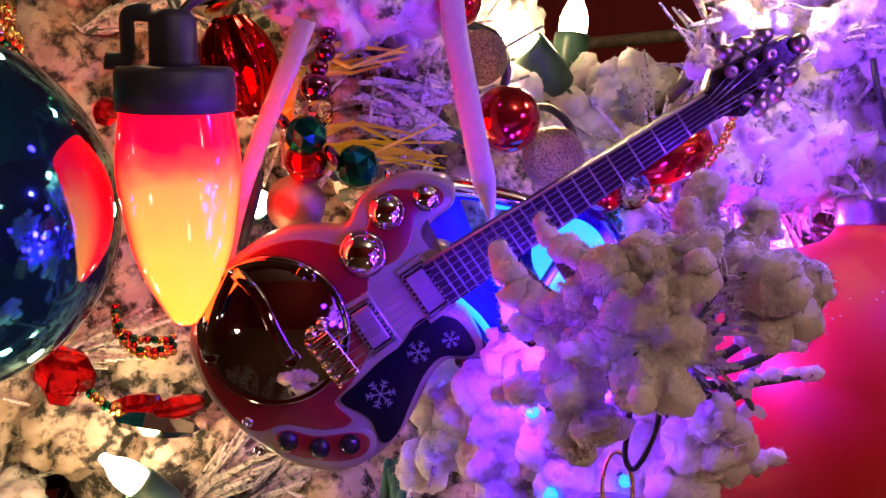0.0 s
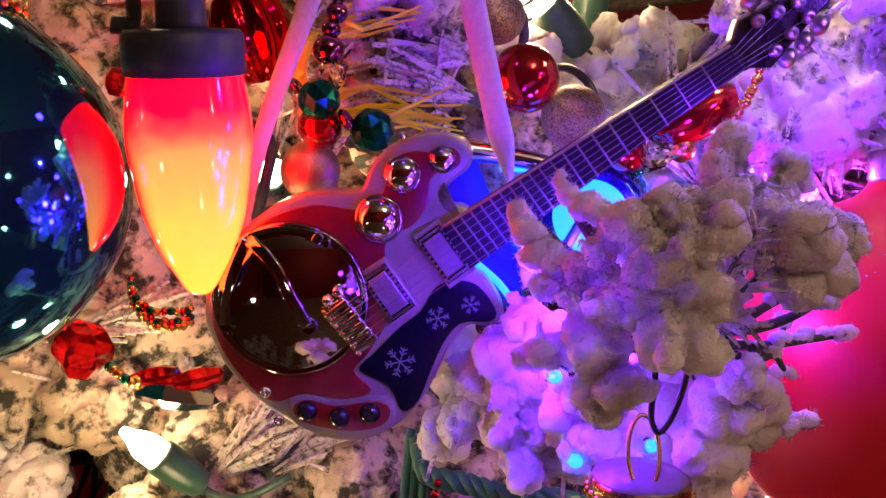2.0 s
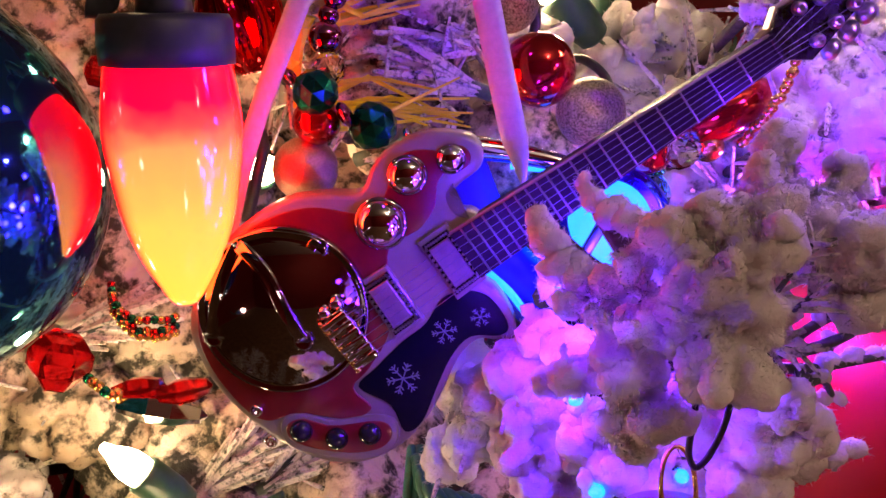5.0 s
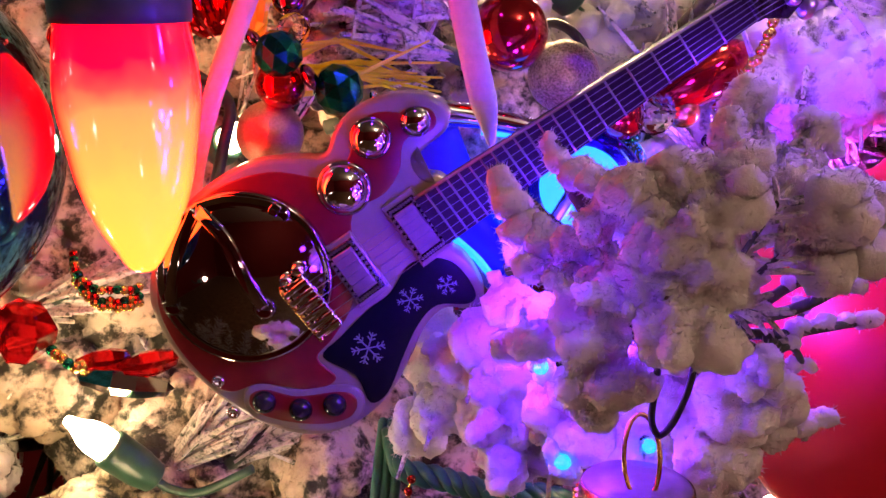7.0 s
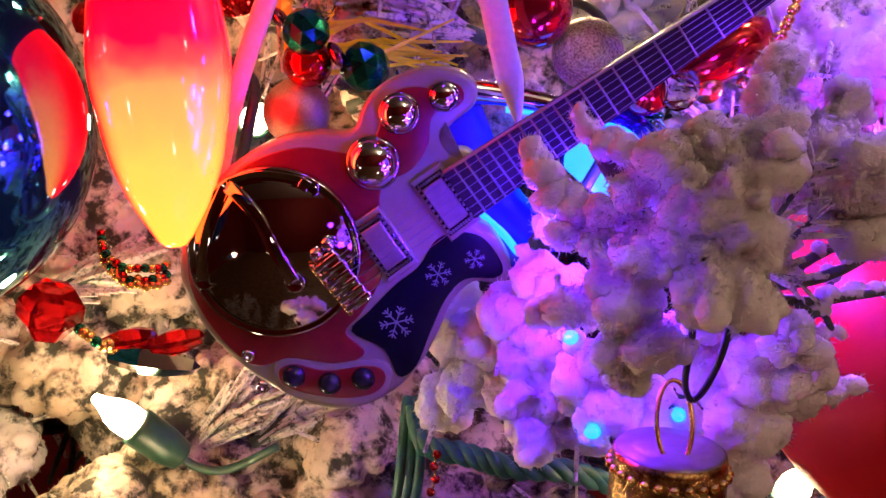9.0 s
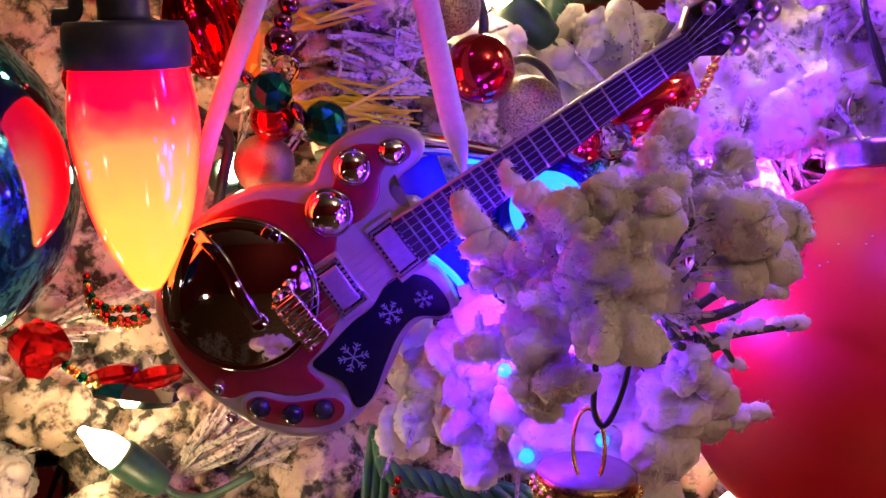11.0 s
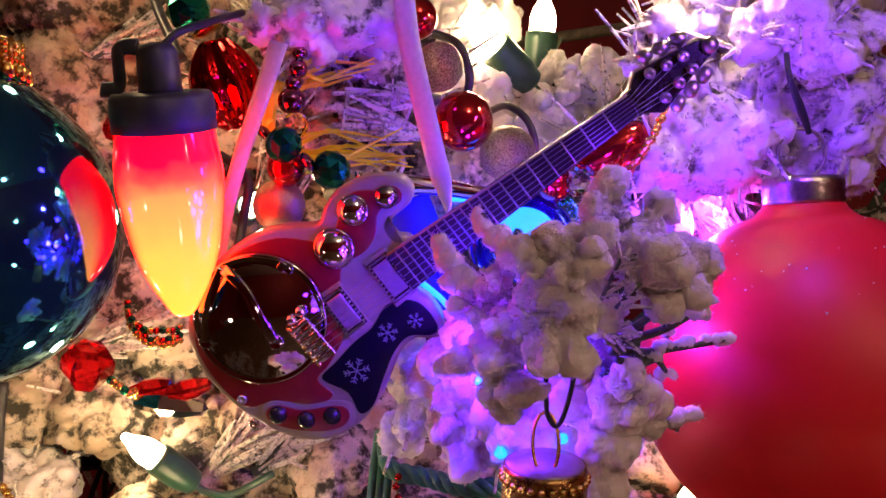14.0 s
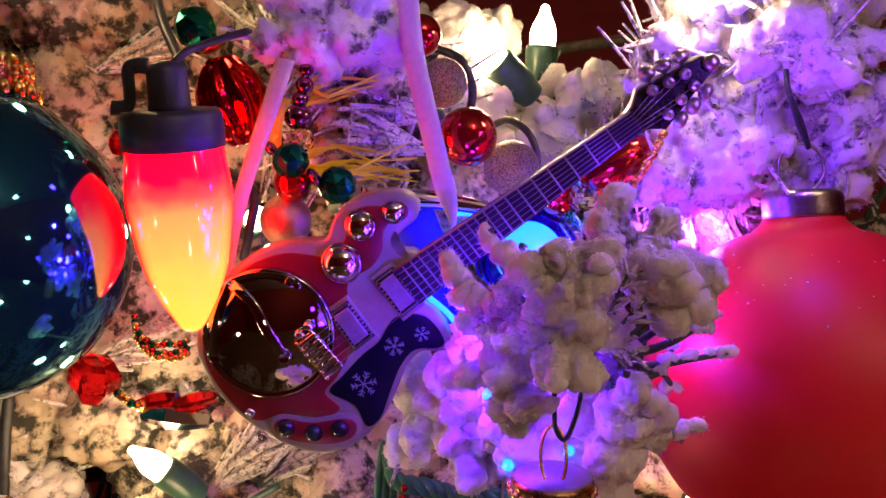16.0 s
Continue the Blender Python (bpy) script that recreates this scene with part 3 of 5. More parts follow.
# the tuft that stands out towards the viewer
branch([(0.02030, 0.1110, 1.1969, 0.00298), (0.01661, 0.1130, 1.1945, 0.00271), (0.02470, 0.1100, 1.1987, 0.00311), (0.02307, 0.1070, 1.1926, 0.00350), (0.02773, 0.1060, 1.1956, 0.00332),
        (0.03024, 0.1100, 1.1992, 0.00280), (0.03338, 0.1170, 1.2061, 0.00279), (0.03095, 0.1150, 1.2028, 0.00275), (0.03620, 0.1130, 1.1993, 0.00303), (0.04090, 0.1180, 1.2041, 0.00232),
        (0.03879, 0.1160, 1.2012, 0.00244), (0.03891, 0.1110, 1.1960, 0.00329), (0.04350, 0.1140, 1.1970, 0.00273), (0.04670, 0.1160, 1.1951, 0.00212), (0.04433, 0.1150, 1.1924, 0.00243),
        (0.04003, 0.1140, 1.1910, 0.00241), (0.03537, 0.1150, 1.2014, 0.00275), (0.02708, 0.1060, 1.1895, 0.00332), (0.02260, 0.1050, 1.1848, 0.00269), (0.02563, 0.1050, 1.1846, 0.00269),
        (0.02217, 0.1080, 1.1887, 0.00307)],
       flock_thick, root=(0.0341, 0.22, 1.1785), tip=(0.03289, 0.116, 1.1883), voxel=0.00034, rough=0.0028, grain=0.0011)
branch([(0.02937, 0.1200, 1.1932, 0.00403), (0.03911, 0.1220, 1.1952, 0.00409), (0.03438, 0.1240, 1.1989, 0.00380), (0.02438, 0.1210, 1.1942, 0.00355), (0.03136, 0.1170, 1.1882, 0.00246)],
       flock_thick, root=(0.0341, 0.22, 1.1785), tip=(0.03289, 0.12, 1.1883), voxel=0.0005, rough=0.0026, grain=0.0016)
branch([(0.01824, 0.1100, 1.1871, 0.00311), (0.01459, 0.1130, 1.1861, 0.00287), (0.01067, 0.1160, 1.1830, 0.00244), (0.00791, 0.1190, 1.1809, 0.00150), (0.01384, 0.1160, 1.1883, 0.00228),
        (0.01687, 0.1120, 1.1829, 0.00285), (0.01830, 0.1120, 1.1787, 0.00269), (0.01694, 0.1140, 1.1747, 0.00193), (0.01543, 0.1140, 1.1777, 0.00177), (0.01126, 0.1200, 1.1893, 0.00201),
        (0.01974, 0.1150, 1.1906, 0.00291), (0.01562, 0.1190, 1.1909, 0.00217)],
       flock_thick, root=(0.0221, 0.22, 1.1731), tip=(0.01539, 0.116, 1.1857), voxel=0.00034, rough=0.0026, grain=0.0010)
branch([(0.00812, 0.1260, 1.1992, 0.00149), (0.00894, 0.1250, 1.1965, 0.00174), (0.01028, 0.1240, 1.1938, 0.00190), (0.01263, 0.1220, 1.1921, 0.00204)], flock_thick, root=(0.0221, 0.13, 1.1900), voxel=0.00034, rough=0.0012, grain=0.0010)
branch([(0.01393, 0.1290, 1.2039, 0.00134), (0.01503, 0.1280, 1.2017, 0.00151), (0.01676, 0.1260, 1.2001, 0.00158), (0.01840, 0.1210, 1.1988, 0.00152)], flock_thick, root=(0.02304, 0.13, 1.1929), voxel=0.00034, rough=0.0012, grain=0.0010)
# lit flock between the guitar and the tuft
branch([(0.00922, 0.1460, 1.1832, 0.00276), (0.00811, 0.1480, 1.1779, 0.00312), (0.01067, 0.1460, 1.1721, 0.00338), (0.00660, 0.1510, 1.1721, 0.00287), (0.01148, 0.1470, 1.1655, 0.00341),
        (0.01420, 0.1420, 1.1797, 0.00297), (0.01475, 0.1410, 1.1699, 0.00266), (0.00537, 0.1530, 1.1651, 0.00292), (0.01793, 0.1370, 1.1721, 0.00285), (0.02009, 0.1370, 1.1661, 0.00314),
        (0.00917, 0.1490, 1.1593, 0.00314)],
       flock_thick, root=(0.012, 0.22, 1.165), voxel=0.0005, rough=0.0024, grain=0.0014)
branch([(0.03395, 0.126, 1.173, 0.00411), (0.03257, 0.128, 1.1663, 0.00435), (0.03073, 0.13, 1.1604, 0.00422), (0.03536, 0.122, 1.1781, 0.00295), (0.02776, 0.132, 1.1721, 0.00409), (0.0263, 0.136, 1.1637, 0.00439),
        (0.02137, 0.14, 1.1669, 0.00451), (0.02958, 0.128, 1.1801, 0.00326), (0.0225, 0.136, 1.1744, 0.00382), (0.02669, 0.134, 1.1547, 0.00415)],
       flock_thick, root=(0.03142, 0.24, 1.1544), voxel=0.0005, rough=0.0026)
branch([(0.03599, 0.12, 1.1797, 0.00171), (0.03829, 0.122, 1.1762, 0.00174), (0.04145, 0.126, 1.1727, 0.00179), (0.04478, 0.13, 1.1698, 0.00184), (0.04727, 0.131, 1.1702, 0.00139), (0.0399, 0.128, 1.1697, 0.00199)],
       flock_thick, root=(0.03375, 0.14, 1.1821), voxel=0.0004, rough=0.0016)
branch([(0.01551, 0.146, 1.1668, 0.00427), (0.00956, 0.148, 1.1718, 0.00412), (0.00814, 0.15, 1.1652, 0.00458), (0.00284, 0.156, 1.1728, 0.0041), (0.00054, 0.16, 1.1655, 0.00441), (-0.0042, 0.166, 1.1604, 0.0041),
        (0.00663, 0.15, 1.1779, 0.00354), (-1e-05, 0.166, 1.1758, 0.00342), (0.01625, 0.15, 1.1596, 0.00396), (0.01083, 0.158, 1.1589, 0.00393), (-0.0024, 0.17, 1.1695, 0.00419)],
       flock_thick, root=(0.00532, 0.25, 1.1503), voxel=0.0006, rough=0.0026, spikes=10, spike_len=0.01)


branch([(-0.026, 0.134, 1.139, 0.0055), (-0.018, 0.133, 1.141, 0.0050), (-0.012, 0.135, 1.138, 0.0055), (-0.020, 0.142, 1.134, 0.006)], flock_thick, root=(-0.02, 0.25, 1.12), voxel=0.0007)


def twig(points, width, flocky):
    pts = smooth_path([Vector(p) - BASE for p in points], 6)
    stem = part("branch", tube(pts, lambda t: width * (1 - 0.35 * t), 8), needle_green, tree)
    lum = []
    for p in pts[2:]:
        if rng.random() < flocky:
            lum.append((*(p + Vector((rng.gauss(0, 0.0003), rng.gauss(0, 0.0003), 0.0006))), width * rng.uniform(0.7, 1.5)))
    e = pts[-1]
    lum += [(*(e + Vector((rng.gauss(0, 0.0008), 0, rng.gauss(0, 0.0006)))), width * 1.3) for _ in range(3)]
    flock("flock", lum, flock_thick, stem, 0.0003, 0.0006, 0.0006, buds=2, fibre=0.0008)


twig([(0.0329, 0.118, 1.1826), (0.03972, 0.124, 1.1815), (0.04686, 0.129, 1.1815), (0.05463, 0.133, 1.1819)], 0.0007, 0.5)
twig([(0.03214, 0.118, 1.1843), (0.03746, 0.12, 1.1843), (0.04298, 0.122, 1.1857), (0.04798, 0.124, 1.1882)], 0.0008, 0.6)
twig([(0.03318, 0.12, 1.1832), (0.03874, 0.122, 1.1866), (0.04397, 0.122, 1.189), (0.04867, 0.123, 1.1896)], 0.0007, 0.4)
twig([(0.03368, 0.118, 1.1813), (0.03758, 0.122, 1.1797), (0.04036, 0.123, 1.1803), (0.04237, 0.125, 1.178)], 0.0006, 0.4)
twig([(0.03651, 0.12, 1.1818), (0.03966, 0.124, 1.1802), (0.04183, 0.126, 1.1816), (0.04363, 0.128, 1.184)], 0.0006, 0.5)


# bare dark needles that show between the lumps
for a, b, n in (((0.0310, 0.113, 1.1905), (0.0334, 0.1075, 1.1968), 16), ((0.0330, 0.112, 1.1895), (0.0362, 0.110, 1.1930), 14), ((0.0300, 0.115, 1.1860), (0.0345, 0.114, 1.1850), 12)):
    stem = part("branch", tube([Vector(a) - BASE, Vector(b) - BASE], 0.0003, 7), needle_green, tree)
    tagged(part("needle", needles(bmesh.new(), Vector(a) - BASE, Vector(b) - BASE, n, 0.0042, 0.0006, rng, 1.0), needle_white, stem, smooth=False), kind="stuff")


# background sprays: rows of lumps with needles
def spray(a, b, r0, r1, n, jitter, mat=None, spikes=26, length=0.016, voxel=0.0009, spike_mat=None):
    branch(lumps_along(a, b, r0, r1, n, jitter, rng), mat or flock_thin, root=Vector(b) + Vector((-0.02, 0.12, -0.02)), tip=a, voxel=voxel, rough=0.003, grain=0.0016, spikes=spikes, spike_len=length, spike_mat=spike_mat)


# upper left
for a, b in (((-0.08914, 0.199, 1.2583), (-0.06888, 0.219, 1.2574)), ((-0.08822, 0.204, 1.2427), (-0.06494, 0.224, 1.2507)), ((-0.11453, 0.214, 1.2589), (-0.09695, 0.234, 1.2574)), ((-0.07112, 0.214, 1.2361), (-0.10069, 0.239, 1.2312)),
             ((-0.06084, 0.214, 1.2631), (-0.04249, 0.234, 1.2591)), ((-0.05237, 0.219, 1.2284), (-0.08186, 0.244, 1.2192)), ((-0.11065, 0.204, 1.276), (-0.07891, 0.224, 1.2771)), ((-0.06256, 0.204, 1.2718), (-0.03623, 0.224, 1.2746))):
    spray(a, b, 0.010, 0.012, 9, 0.005)
# upper middle
for a, b in (((-0.02536, 0.166, 1.247), (-0.00663, 0.172, 1.2455)), ((-0.02343, 0.172, 1.2424), (-0.01179, 0.176, 1.2497)), ((-0.0272, 0.166, 1.2562), (-0.00368, 0.172, 1.2577))):
    spray(a, b, 0.0042, 0.0052, 11, 0.0030, flock_bough, 30, 0.009, 0.0006)
for a, b in (((-0.01844, 0.182, 1.2354), (-0.00242, 0.2, 1.2402)), ((-0.01963, 0.186, 1.226), (-0.00054, 0.205, 1.2313)), ((-0.01551, 0.19, 1.2185), (0.0044, 0.205, 1.2186)), ((-0.0303, 0.19, 1.2361), (-0.04142, 0.21, 1.2497))):
    spray(a, b, 0.0075, 0.009, 9, 0.004, None, 70, 0.026)
spray((0.00194, 0.19, 1.2034), (0.01797, 0.21, 1.2127), 0.009, 0.01, 8, 0.004)
# upper right of the middle, in front of the wall
for a, b in (((0.02163, 0.215, 1.2292), (0.0057, 0.225, 1.238)), ((0.03368, 0.222, 1.2317), (0.01717, 0.235, 1.2264)), ((0.04783, 0.222, 1.2361), (0.03589, 0.235, 1.227)), ((0.03808, 0.21, 1.2229), (0.02427, 0.225, 1.2176))):
    spray(a, b, 0.006, 0.009, 9, 0.003, flock_thick, 25, 0.016)
branch([(0.03939, 0.215, 1.2422, 0.00231), (0.03996, 0.215, 1.239, 0.0026), (0.0377, 0.215, 1.2363, 0.00289)], flock_thick, voxel=0.0006)
for a, b in (((0.00927, 0.24, 1.2623), (0.01705, 0.26, 1.2614)), ((0.01019, 0.25, 1.2547), (-0.00423, 0.27, 1.2648))):
    spray(a, b, 0.006, 0.008, 6, 0.003, flock_thick, 0)
# right: the bough over the red ball
for a, b in (((0.05136, 0.165, 1.2379), (0.06471, 0.178, 1.2447)), ((0.0543, 0.17, 1.2319), (0.07132, 0.182, 1.2355)), ((0.06966, 0.156, 1.2371), (0.08538, 0.17, 1.2439)), ((0.06382, 0.164, 1.2237), (0.08055, 0.174, 1.2312)),
             ((0.05842, 0.17, 1.2214), (0.07549, 0.182, 1.2194)), ((0.05177, 0.16, 1.2129), (0.0651, 0.17, 1.2176)), ((0.08712, 0.16, 1.2166), (0.07729, 0.172, 1.2229)), ((0.06302, 0.165, 1.2517), (0.09639, 0.18, 1.2529)),
             ((0.08468, 0.16, 1.2361), (0.08116, 0.172, 1.2343)), ((0.09313, 0.166, 1.2258), (0.08425, 0.172, 1.226))):
    spray(a, b, 0.0038, 0.0056, 12, 0.0038, flock_bough, 48, 0.013, 0.0007)
for a, b in (((0.05401, 0.186, 1.2097), (0.07545, 0.196, 1.2131)), ((0.05856, 0.192, 1.2008), (0.08006, 0.2, 1.2025)), ((0.04349, 0.2, 1.2149), (0.05386, 0.205, 1.2202)), ((0.06736, 0.19, 1.2397), (0.09091, 0.2, 1.2444)), ((0.08665, 0.19, 1.221), (0.07731, 0.2, 1.2319))):
    spray(a, b, 0.005, 0.006, 10, 0.005, flock_bough, 90, 0.022)
# flocked needles fanned across the middle, and over the red ball
for a, b, n in (((0.00455, 0.183, 1.222), (-0.00262, 0.181, 1.2246), 60), ((0.00606, 0.186, 1.231), (-0.00245, 0.183, 1.2323), 45), ((0.06172, 0.176, 1.2124), (0.06881, 0.178, 1.2002), 26), ((-0.02146, 0.192, 1.2111), (-0.01317, 0.19, 1.2132), 30),
                ((-0.05822, 0.2, 1.1416), (-0.04741, 0.198, 1.1514), 45), ((-0.0442, 0.2, 1.1439), (-0.03411, 0.2, 1.1518), 45), ((-0.09007, 0.2, 1.1747), (-0.07395, 0.199, 1.1797), 40), ((-0.08104, 0.198, 1.2454), (-0.0673, 0.199, 1.2516), 35)):
    stem = part("branch", tube([Vector(a) - BASE, Vector(b) - BASE], 0.0014, 7), needle_green, tree)
    tagged(part("needle", needles(bmesh.new(), Vector(a) - BASE, Vector(b) - BASE, n, 0.018, 0.0014, rng, 3.2), needle_white, stem, smooth=False), kind="stuff")
# lower left and lower middle
for a, b in (((-0.1044, 0.22, 1.1724), (-0.0727, 0.234, 1.1691)), ((-0.097, 0.216, 1.1608), (-0.06877, 0.229, 1.1509)), ((-0.07586, 0.219, 1.1834), (-0.05454, 0.239, 1.1741)), ((-0.08332, 0.224, 1.1954), (-0.06949, 0.244, 1.2005)),
             ((-0.0617, 0.212, 1.15), (-0.03674, 0.224, 1.1432)), ((-0.05135, 0.224, 1.1575), (-0.02515, 0.229, 1.1462)), ((-0.02795, 0.209, 1.1423), (-0.01557, 0.224, 1.1394)), ((-0.05966, 0.204, 1.1391), (-0.03632, 0.219, 1.1309)), ((-0.12908, 0.224, 1.1605), (-0.11446, 0.239, 1.1619)), ((-0.03342, 0.204, 1.127), (-0.00064, 0.214, 1.1225)),
             ((-0.01832, 0.22, 1.1345), (0.00502, 0.229, 1.1296)), ((-0.07464, 0.194, 1.1291), (-0.04909, 0.209, 1.1229)), ((-0.04749, 0.224, 1.2029), (-0.02398, 0.239, 1.2017))):
    spray(a, b, 0.0095, 0.0115, 11, 0.005)
# low corner below the teal ball
for a, b in (((-0.1133, 0.2050, 1.1460), (-0.0979, 0.2150, 1.1390)), ((-0.1217, 0.2100, 1.1523), (-0.1021, 0.2050, 1.1378))):
    spray(a, b, 0.004, 0.006, 10, 0.003, flock_bough, 40, 0.014)
# lower right gap and beyond
for a, b in (((0.05534, 0.21, 1.1376), (0.07357, 0.23, 1.1238)), ((0.08617, 0.2, 1.1245), (0.12121, 0.22, 1.1165)), ((0.01918, 0.19, 1.1288), (0.04619, 0.2, 1.1231)), ((0.10995, 0.22, 1.1956), (0.13411, 0.23, 1.1824)), ((0.08006, 0.22, 1.1649), (0.11214, 0.23, 1.15))):
    spray(a, b, 0.008, 0.009, 7, 0.004, None, 60)
# dark inner needles behind, leaving the view of the wall open
for a in ((80, 100), (80, 400), (80, 700), (300, 300), (300, 600), (300, 850), (550, 250), (550, 550), (560, 850), (760, 300), (760, 600), (760, 880), (960, 400), (960, 700), (1180, 380), (1180, 640), (1180, 880), (1400, 250), (1400, 600), (1450, 880), (1600, 800), (1380, 60)):
    k = 0.29 / 1618
    p = Vector((0.016 + (a[0] - 784) * k, 0.27, 1.2 - (a[1] - 441) * k))
    q = p + Vector((rng.uniform(-0.02, 0.02), 0.03, rng.uniform(-0.02, 0.02)))
    root = part("branch", tube([p - BASE, q.lerp(BASE + Vector((0, 0, q.z)), 0.4) - BASE], 0.002, 6), bark, tree)
    tagged(part("needle", needles(bmesh.new(), p - BASE, q - BASE, 120, 0.035, 0.002, rng, 0.2), needle_green, root, smooth=False), kind="stuff")
# the rest of the tree, further off
for k in range(120):
    z = 0.35 + 1.65 * k / 119
    reach = 0.62 * (1 - (z - 0.3) / 1.95) + 0.05
    ang = k * 2.39996
    d = Vector((math.cos(ang), math.sin(ang), -0.12))
    tip = Vector((0, 0, z)) + d * reach
    along = [Vector((0, 0, z)) + d * reach * f + BASE for f in (0.3, 0.6, 0.8, 1.0, 1.08)]
    if any(q.x > -0.25 and q.y < 1.0 and 0.92 < q.z < 1.48 or -0.45 < q.x and q.y < 0.35 and 0.92 < q.z < 1.48 for q in along):
        continue
    stem = part("branch", tube([(0, 0, z), tip], lambda t: 0.006 - 0.004 * t, 6), bark, tree)
    bm = needles(bmesh.new(), Vector((0, 0, z)) + d * reach * 0.25, tip, 140, 0.05, 0.004, rng, 0.7)
    tagged(part("needle", bm, needle_white, stem, smooth=False), kind="stuff")

# ---- ornaments and lights ----
def shaded(m, stops, low, high, strength):
    """Emission along local z, from stops of (place, colour); sides and back redden to imitate light fading through the
    shell.
    """
    b = m.node_tree.nodes["Principled BSDF"]
    tc = m.node_tree.nodes.new("ShaderNodeTexCoord")
    sep = m.node_tree.nodes.new("ShaderNodeSeparateXYZ")
    link(m, tc.outputs["Object"], sep.inputs[0])
    wob = node(m, "ShaderNodeTexNoise", Scale=160.0, Detail=2.0)
    link(m, tc.outputs["Object"], wob.inputs["Vector"])
    add = node(m, "ShaderNodeMath")
    add.operation = "MULTIPLY_ADD"
    add.inputs[1].default_value = 0.006
    link(m, wob.outputs["Fac"], add.inputs[0])
    link(m, sep.outputs["Z"], add.inputs[2])
    mr = m.node_tree.nodes.new("ShaderNodeMapRange")
    mr.inputs[1].default_value, mr.inputs[2].default_value = low + 0.003, high + 0.003
    link(m, add.outputs[0], mr.inputs[0])
    ramp = m.node_tree.nodes.new("ShaderNodeValToRGB")
    els = ramp.color_ramp.elements
    for i, (p, c) in enumerate(stops):
        e = els[i] if i < 2 else els.new(p)
        e.position, e.color = p, (*c, 1)
    link(m, mr.outputs[0], ramp.inputs["Fac"])
    side = m.node_tree.nodes.new("ShaderNodeMapRange")
    side.interpolation_type = "SMOOTHSTEP"
    side.inputs[1].default_value, side.inputs[2].default_value = 0.1, 0.7
    face = m.node_tree.nodes.new("ShaderNodeVectorMath")
    face.operation = "DOT_PRODUCT"
    face.inputs[1].default_value = (0.38, -0.92, 0.0)
    flat = node(m, "ShaderNodeVectorMath")
    flat.operation = "MULTIPLY"
    flat.inputs[1].default_value = (1.0, 1.0, 0.0)
    unit = node(m, "ShaderNodeVectorMath")
    unit.operation = "NORMALIZE"
    link(m, tc.outputs["Object"], flat.inputs[0])
    link(m, flat.outputs["Vector"], unit.inputs[0])
    link(m, unit.outputs["Vector"], face.inputs[0])
    link(m, face.outputs["Value"], side.inputs[0])
    mix = m.node_tree.nodes.new("ShaderNodeMix")
    mix.data_type = "RGBA"
    mix.inputs[6].default_value = (0.9, 0.0, 0.001, 1)
    link(m, side.outputs[0], mix.inputs["Factor"])
    link(m, ramp.outputs["Color"], mix.inputs[7])
    link(m, mix.outputs[2], b.inputs["Emission Color"])
    b.inputs["Emission Strength"].default_value = strength
    return m


def bulb_light():
    r, L = 0.0101, 0.0376
    t = thing("bulb_light", "large red glowing christmas bulb light with dark cap", "light", at((-0.0417, 0.1429, 1.2226), 13, 1.0, 0) @ Matrix.Scale(0.955, 4))
    shell = shaded(material("bulb_shell", (0.14, 0.02, 0.015), 0.12, Coat_Weight=0.6),
                   [(0.0, (1.0, 0.056, 0.0055)), (1.0, (1.0, 0.0, 0.0026)), (0.35, (1.0, 0.046, 0.0070)), (0.66, (1.0, 0.026, 0.0075)), (0.76, (1.0, 0.006, 0.0050)), (0.84, (1.0, 0.0, 0.0040))], -L, 0.0, 15.0)
    prof = [(0, -L), (r * 0.14, -L * 0.995), (r * 0.25, -L * 0.97), (r * 0.36, -L * 0.92), (r * 0.60, -L * 0.80), (r * 0.80, -L * 0.65), (r * 0.92, -L * 0.48), (r * 0.995, -L * 0.33), (r * 0.99, -L * 0.22), (r * 0.93, -L * 0.09), (r * 0.88, 0.0)]
    prof = [(p.x, p.z) for p in smooth_path([(a, 0, b) for a, b in prof], 4)]
    part("bulb", lathe([(max(a, 0), b) for a, b in prof], 48), shell, t, "glowing red to amber translucent bulb")
    c = r * 0.95
    part("collar", lathe([(c * 0.93, -0.0012), (c * 1.0, -0.001), (c * 1.01, 0.002), (c * 0.99, 0.00521), (c * 0.93, 0.00604), (c * 0.4, 0.00625)], 48), cap_plastic, t, "dark plastic collar")
    q = 0.00396
    z0 = 0.00604
    socket = part("socket", lathe([(q * 1.04, z0), (q, z0 + 0.001), (q * 0.94, z0 + 0.00729), (q * 0.75, z0 + 0.00875), (q * 0.3, z0 + 0.00916), (0, z0 + 0.00916)], 32), cap_plastic, t, "dark plastic socket")
    x = -0.005
    clip = [(x + 0.0015, 0, z0 + 0.00833), (x - 0.0005, 0, z0 + 0.00854), (x - 0.0022, 0, z0 + 0.00771), (x - 0.0024, 0, z0 + 0.00469), (x - 0.0026, 0, z0 + 0.00167), (x - 0.004, 0, z0 + 0.00083), (x - 0.0062, 0, z0 + 0.00083)]
    part("clip", tube(smooth_path(clip, 5), 0.0006, 8, flat=2.6), cap_plastic, socket, "plastic clip")
    part("cord", tube(smooth_path([(0.001, 0.001, z0 + 0.00833), (0.0032, 0.003, z0 + 0.01062), (0.007, 0.009, z0 + 0.01229), (0.011, 0.022, z0 + 0.01416)], 6), 0.0008, 8), black_wire, t, "black cord")


bulb_light()


